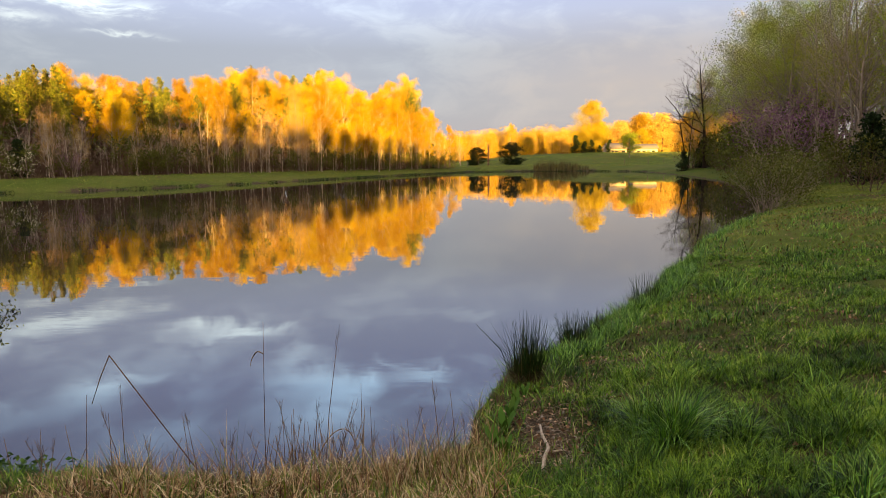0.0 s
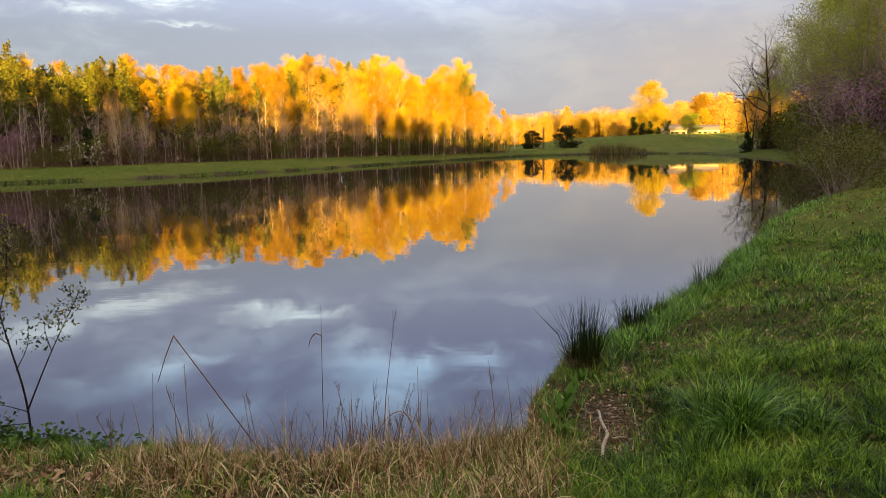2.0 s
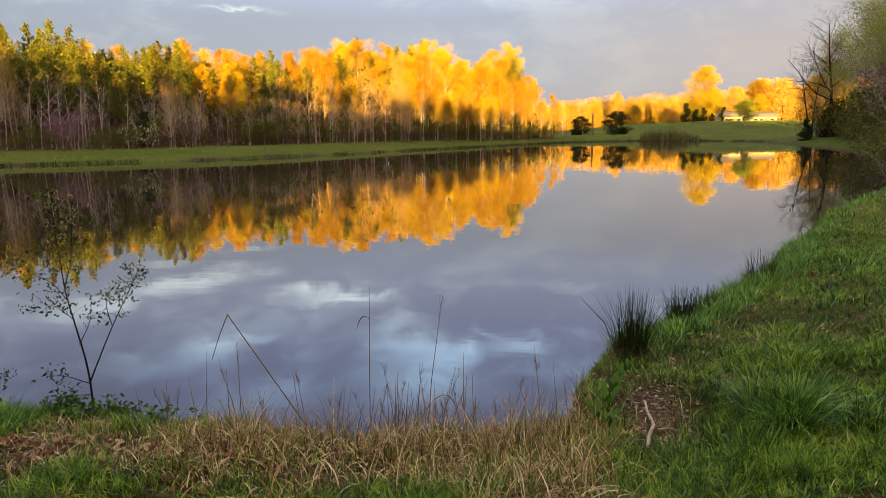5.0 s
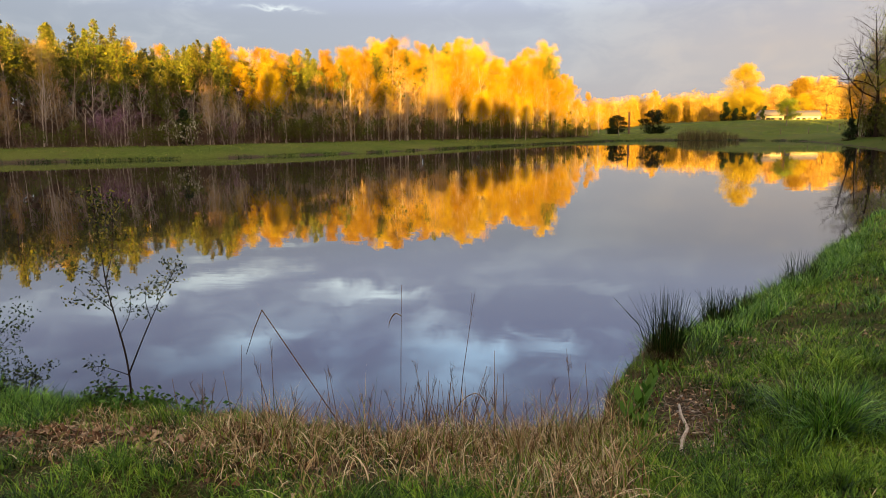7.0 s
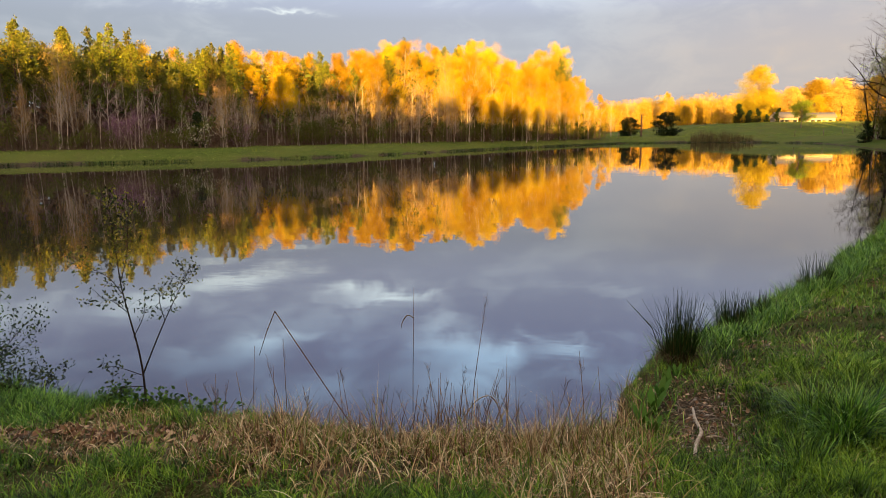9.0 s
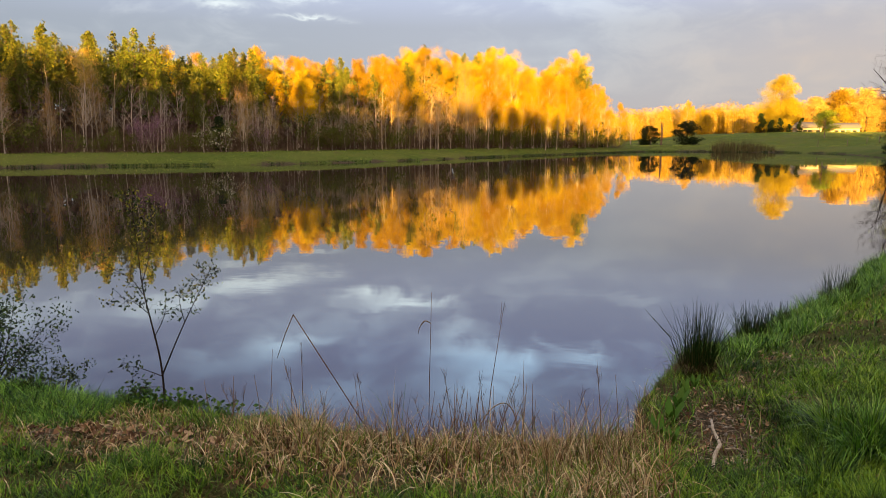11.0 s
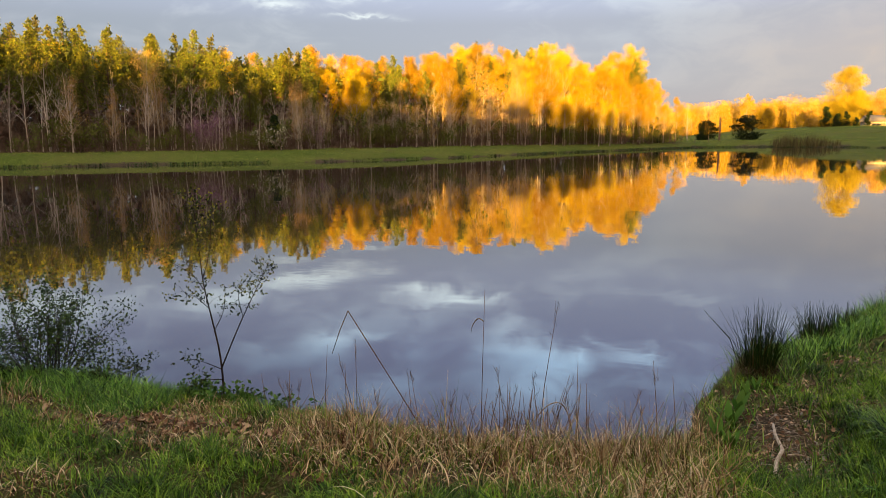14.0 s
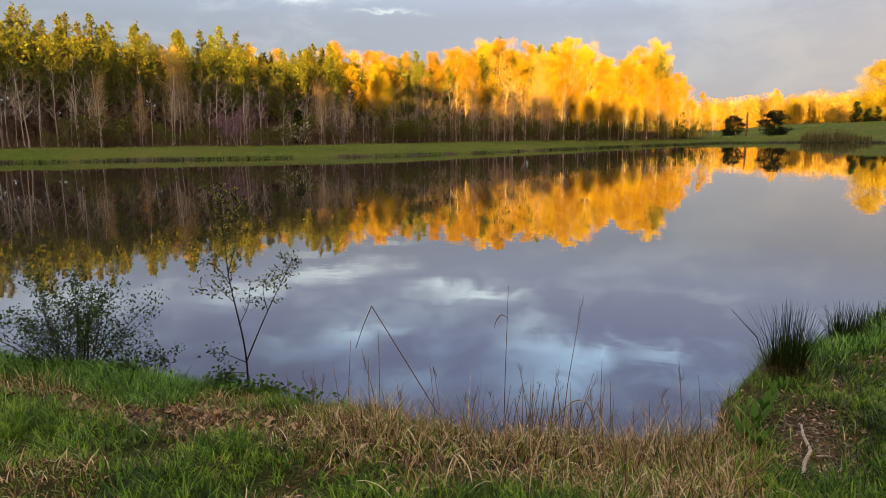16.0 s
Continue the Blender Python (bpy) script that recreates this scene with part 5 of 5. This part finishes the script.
def bent_stalk():
    ob = thing("bent_stalk", (-1.39, 4.72, float(ground(-1.39, 4.72)[0]) - 0.02), "thick dry stalk snapped over into a sharp bend", "stalk")
    top = 1.21 - float(ground(-1.39, 4.72)[0]) + 0.02
    g = Geo()
    tube(g, [(0, 0, 0), (-0.09, -0.02, 0.16), (-0.33, -0.08, 0.16 + (top - 0.16) * 0.48), (-0.60, -0.13, top)], [0.0048, 0.0045, 0.004, 0.0038], 5)
    part("stem", g, M["stalk"], ob)
    g = Geo()
    tube(g, [(-0.60, -0.13, top + 0.004), (-0.66, -0.15, top - 0.14), (-0.72, -0.17, top - 0.32)], [0.0038, 0.0035, 0.0022], 5)
    part("broken_end", g, M["stalk"], ob)


def arched_stalk():
    ob = thing("arched_stalk", (-0.75, 5.0, float(ground(-0.75, 5.0)[0]) - 0.02), "pale dry stalk arching over with a hanging tip", "stalk")
    g = Geo()
    line = eased([(0, 0, 0), (0.05, 0, 0.25), (0.15, 0, 0.45), (0.26, 0, 0.52), (0.33, 0, 0.46), (0.37, 0, 0.30)])
    tube(g, line, np.interp(np.linspace(0, 1, len(line)), [0, 0.5, 0.75, 1], [0.0045, 0.0045, 0.006, 0.002]), 5)
    part("stem", g, M["drift"], ob)


bent_stalk()
arched_stalk()


def sapling():
    x, y = -3.38, 5.06
    ob = thing("sapling", (x, y, float(ground(x, y)[0]) - 0.02), "thin dark sapling with a few small new leaves", "sapling")
    rng = np.random.default_rng(55)
    across, ahead = np.array([0.86, 0.50, 0]), np.array([-0.5, 0.86, 0])   # as seen from the path
    stems = [[(0, 0), (0.0, 0.3), (-0.02, 0.55), (-0.07, 0.85), (-0.11, 1.1), (-0.13, 1.4), (-0.15, 1.75), (-0.13, 1.92)],
             [(0.0, 0.36), (0.07, 0.52), (0.17, 0.74), (0.29, 0.98), (0.39, 1.17), (0.44, 1.28)],
             [(-0.10, 1.05), (-0.2, 1.2), (-0.35, 1.3), (-0.48, 1.42)], [(-0.11, 1.15), (-0.04, 1.4), (-0.02, 1.65), (0.0, 1.85)],
             [(-0.05, 0.68), (0.04, 0.85), (0.06, 1.02)], [(0.0, 0.14), (-0.16, 0.05), (-0.3, -0.02)], [(0.0, 0.16), (0.2, 0.12), (0.45, 0.0)],
             [(-0.01, 0.35), (-0.18, 0.42), (-0.34, 0.44)], [(0.0, 0.25), (-0.16, 0.27), (-0.28, 0.22)],
             [(-0.08, 0.9), (-0.18, 1.0), (-0.3, 1.06)], [(0.2, 0.8), (0.17, 0.98), (0.2, 1.12)]]
    spots_ = []
    for n, line in enumerate(stems):
        depth = rng.normal(0, 0.12)
        pts = np.array([across * a + ahead * depth * k / len(line) + np.array([0, 0, b]) for k, (a, b) in enumerate(line)])
        thick = 0.0095 if n == 0 else (0.007 if n in (1, 5) else 0.004)
        g = Geo()
        pts = eased(pts, 3)
        tube(g, pts, np.linspace(thick, thick * 0.2, len(pts)), 6)
        part("trunk" if n == 0 else "branch", g, M["dark"], ob)
        for k in range(len(pts) * 3):
            f = rng.uniform(0.45, 1.0) * (len(pts) - 1)
            at = np.array([np.interp(f, np.arange(len(pts)), pts[:, q]) for q in range(3)])
            out = rng.normal(0, 1, 3) * [1, 1, 0.5]
            end = at + unit(out) * rng.uniform(0.03, 0.13)
            if end[2] < 0.1 and n > 4:
                continue
            if k % 3 == 0:
                g = Geo()
                tube(g, [at, (at + end) / 2 + [0, 0, 0.01], end], [0.002, 0.0016, 0.001], 3, False)
                part("twig", g, M["dark"], ob)
            spots_.append(end)
    g = Geo()
    spots_ = np.array(spots_)
    leaves(g, rng, spots_, 0.036, 0.5, 0.6)
    for _ in range(2):
        leaves(g, rng, spots_ + rng.normal(0, 0.022, spots_.shape), 0.028, 0.5, 0.6)
    part("foliage", g, M["twigleaf"], ob)
    g = Geo()
    high = spots_[spots_[:, 2] > 1.0]
    for _ in range(3):
        leaves(g, rng, high + rng.normal(0, 0.035, high.shape), 0.030, 0.5, 0.6)
    part("new_leaves", g, M["olive_spring"], ob, "small yellowish new leaves on the upper twigs")


sapling()
bush = shrub("bush", 301, 1.17, 25, "dark twiggy bush with sparse new leaves at the water's edge", "bush", "dark", "twigleaf", 6500, 0.030, spread=1.05, thick=0.008, cloud=0.04, near=True)
bush.matrix_world = pose(-5.6, 5.4, float(ground(-5.6, 5.4)[0]) - 0.03)
bush = shrub("bush", 302, 0.5, 9, "dark twiggy bush with sparse new leaves at the water's edge", "bush", "dark", "twigleaf", 900, 0.032, spread=1.2, thick=0.01, cloud=0.03, near=True)
bush.matrix_world = pose(-4.75, 5.3, float(ground(-4.75, 5.3)[0]) - 0.03)
for k, (wx, wy, wh) in enumerate(((-3.15, 4.98, 0.30), (-2.8, 4.98, 0.26), (-3.65, 5.08, 0.30), (-2.45, 4.95, 0.22), (-3.4, 4.95, 0.24), (-2.1, 4.92, 0.18))):
    weed = shrub("weed", 310 + k, wh, 8, "low leafy green weed on the bank", "weed", "dark", "weed", 420, 0.042, group="weeds on the bank", spread=1.1, thick=0.012, cloud=0.03, near=True)
    weed.matrix_world = pose(wx, wy, float(ground(wx, wy)[0]) - 0.01)
for seed, bx, by, bh, leafy in ((320, 15.9, 29.4, 3.1, 5200), (321, 17.2, 31.0, 3.0, 3600), (322, 20.6, 36.0, 3.4, 4400), (323, 24.5, 43.0, 3.5, 3600)):
    over = shrub("overhanging_bush", seed, bh, 16, "twiggy olive bush overhanging the water", "bush", "bark", "olive", leafy, 0.085, group="bushes over the water", spread=1.45, thick=0.007, cloud=0.2, near=True)
    over.matrix_world = pose(bx, by, float(ground(bx, by)[0]) - 0.05)


def dock(x, y, count, size):
    rng = np.random.default_rng(int(x * 1000))
    ob = thing("dock_plant", (x, y, float(ground(x, y)[0])), "broad-leaved dark green dock plant", "plant", "dock plants on the bank")
    for k in range(count):
        a, L = rng.uniform(0, 2 * math.pi), size * rng.uniform(0.6, 1.1)
        out, side = np.array([math.cos(a), math.sin(a), 0]), np.array([-math.sin(a), math.cos(a), 0])
        g, pts = Geo(), []
        for q in range(6):
            f = q / 5
            mid = out * L * 0.4 * f + np.array([0, 0, L * (1.0 * f - 0.25 * f * f)])
            half = L * 0.10 * math.sin(math.pi * min(1, 0.08 + 0.92 * f)) ** 0.8
            pts += [mid - side * half, mid + np.array([0, 0, -0.15 * half]), mid + side * half]
        g.add(pts, None, [[3 * q + e, 3 * q + e + 1, 3 * q + e + 4, 3 * q + e + 3] for q in range(5) for e in range(2)])
        part("leaf", g, M["weed"], ob, smooth=True)


for dx, dy, dn, ds in ((0.68, 5.2, 12, 0.24), (0.80, 5.45, 14, 0.27), (0.90, 5.75, 12, 0.25), (0.74, 5.0, 9, 0.20), (1.0, 6.05, 10, 0.20), (0.86, 5.6, 10, 0.20), (1.12, 6.3, 8, 0.17)):
    dock(dx, dy, dn, ds)


def scraps():
    rng = np.random.default_rng(93)
    g = Geo()
    x = np.r_[rng.normal(1.12, 0.2, 260), rng.normal(1.7, 0.25, 160), rng.normal(2.25, 0.25, 90), rng.normal(-3.2, 0.8, 420)]
    y = np.r_[rng.normal(5.1, 0.42, 260), rng.normal(6.1, 0.3, 160), rng.normal(6.7, 0.25, 90), rng.normal(4.2, 0.2, 420)]
    keep = from_shore(x, y) > 0.2
    for (ax, ay, az) in rooted(x[keep], y[keep], -0.018):
        a, L = rng.uniform(0, 2 * math.pi), rng.uniform(0.02, 0.10)
        w = np.array([math.cos(a), math.sin(a), rng.normal(0, 0.2)]) * L
        p = np.array([ax, ay, az])
        tube(g, [p - w / 2, p + [0, 0, 0.01], p + w / 2], [0.0022, 0.0028, 0.0015], 3, False)
    single("straw_scraps", g, M["drift"], (0, 0, 0), "pale scraps of straw and twig on bare soil", "straw", "stuff")
    pebble = None
    for k in range(26):
        ax, ay = rng.normal(1.2, 0.17), rng.normal(4.95, 0.4)
        at = pose(ax, ay, float(ground(ax, ay)[0]) + 0.004, rng.uniform(0, 40), 0, rng.uniform(0, 360)) @ Matrix.Diagonal((rng.uniform(0.6, 1.5), rng.uniform(0.6, 1.2), rng.uniform(0.5, 0.9), 1))
        if pebble is None:
            bm = bmesh.new()
            bmesh.ops.create_icosphere(bm, subdivisions=2, radius=0.014)
            for v in bm.verts:
                v.co *= 1 + 0.25 * noise.noise(v.co * 90)
            me = bpy.data.meshes.new("pebble")
            bm.to_mesh(me)
            bm.free()
            me.materials.append(M["stone"])
            pebble = tagged(new("pebble", me), "small pale pebble on bare soil", "stone", "pebbles on the bank")
            pebble.matrix_world = at
        else:
            tagged(new("pebble", pebble.data), "small pale pebble on bare soil", "stone", "pebbles on the bank").matrix_world = at


scraps()


def stick(x, y, pts, thick, label):
    g = Geo()
    n = len(pts)
    p = np.array([(x + a, y + b, float(ground(x + a, y + b)[0]) + c) for a, b, c in pts])
    tube(g, p - [x, y, 0], thick * np.interp(np.linspace(0, 1, n), [0, 0.5, 1], [1.0, 0.85, 0.55]), 8)
    single("fallen_branch", g, M["drift"], (x, y, 0), label, "branch", smooth=True)


stick(0.95, 4.58, [(0, 0, 0.03), (0.05, 0.2, 0.045), (0.13, 0.42, 0.04), (0.12, 0.62, 0.05), (0.14, 0.8, 0.06)], 0.016, "weathered grey-brown fallen branch on bare soil")
stick(1.10, 4.95, [(0, 0, 0.03), (0.08, 0.02, 0.03), (0.15, -0.01, 0.02)], 0.008, "short weathered stick on bare soil")
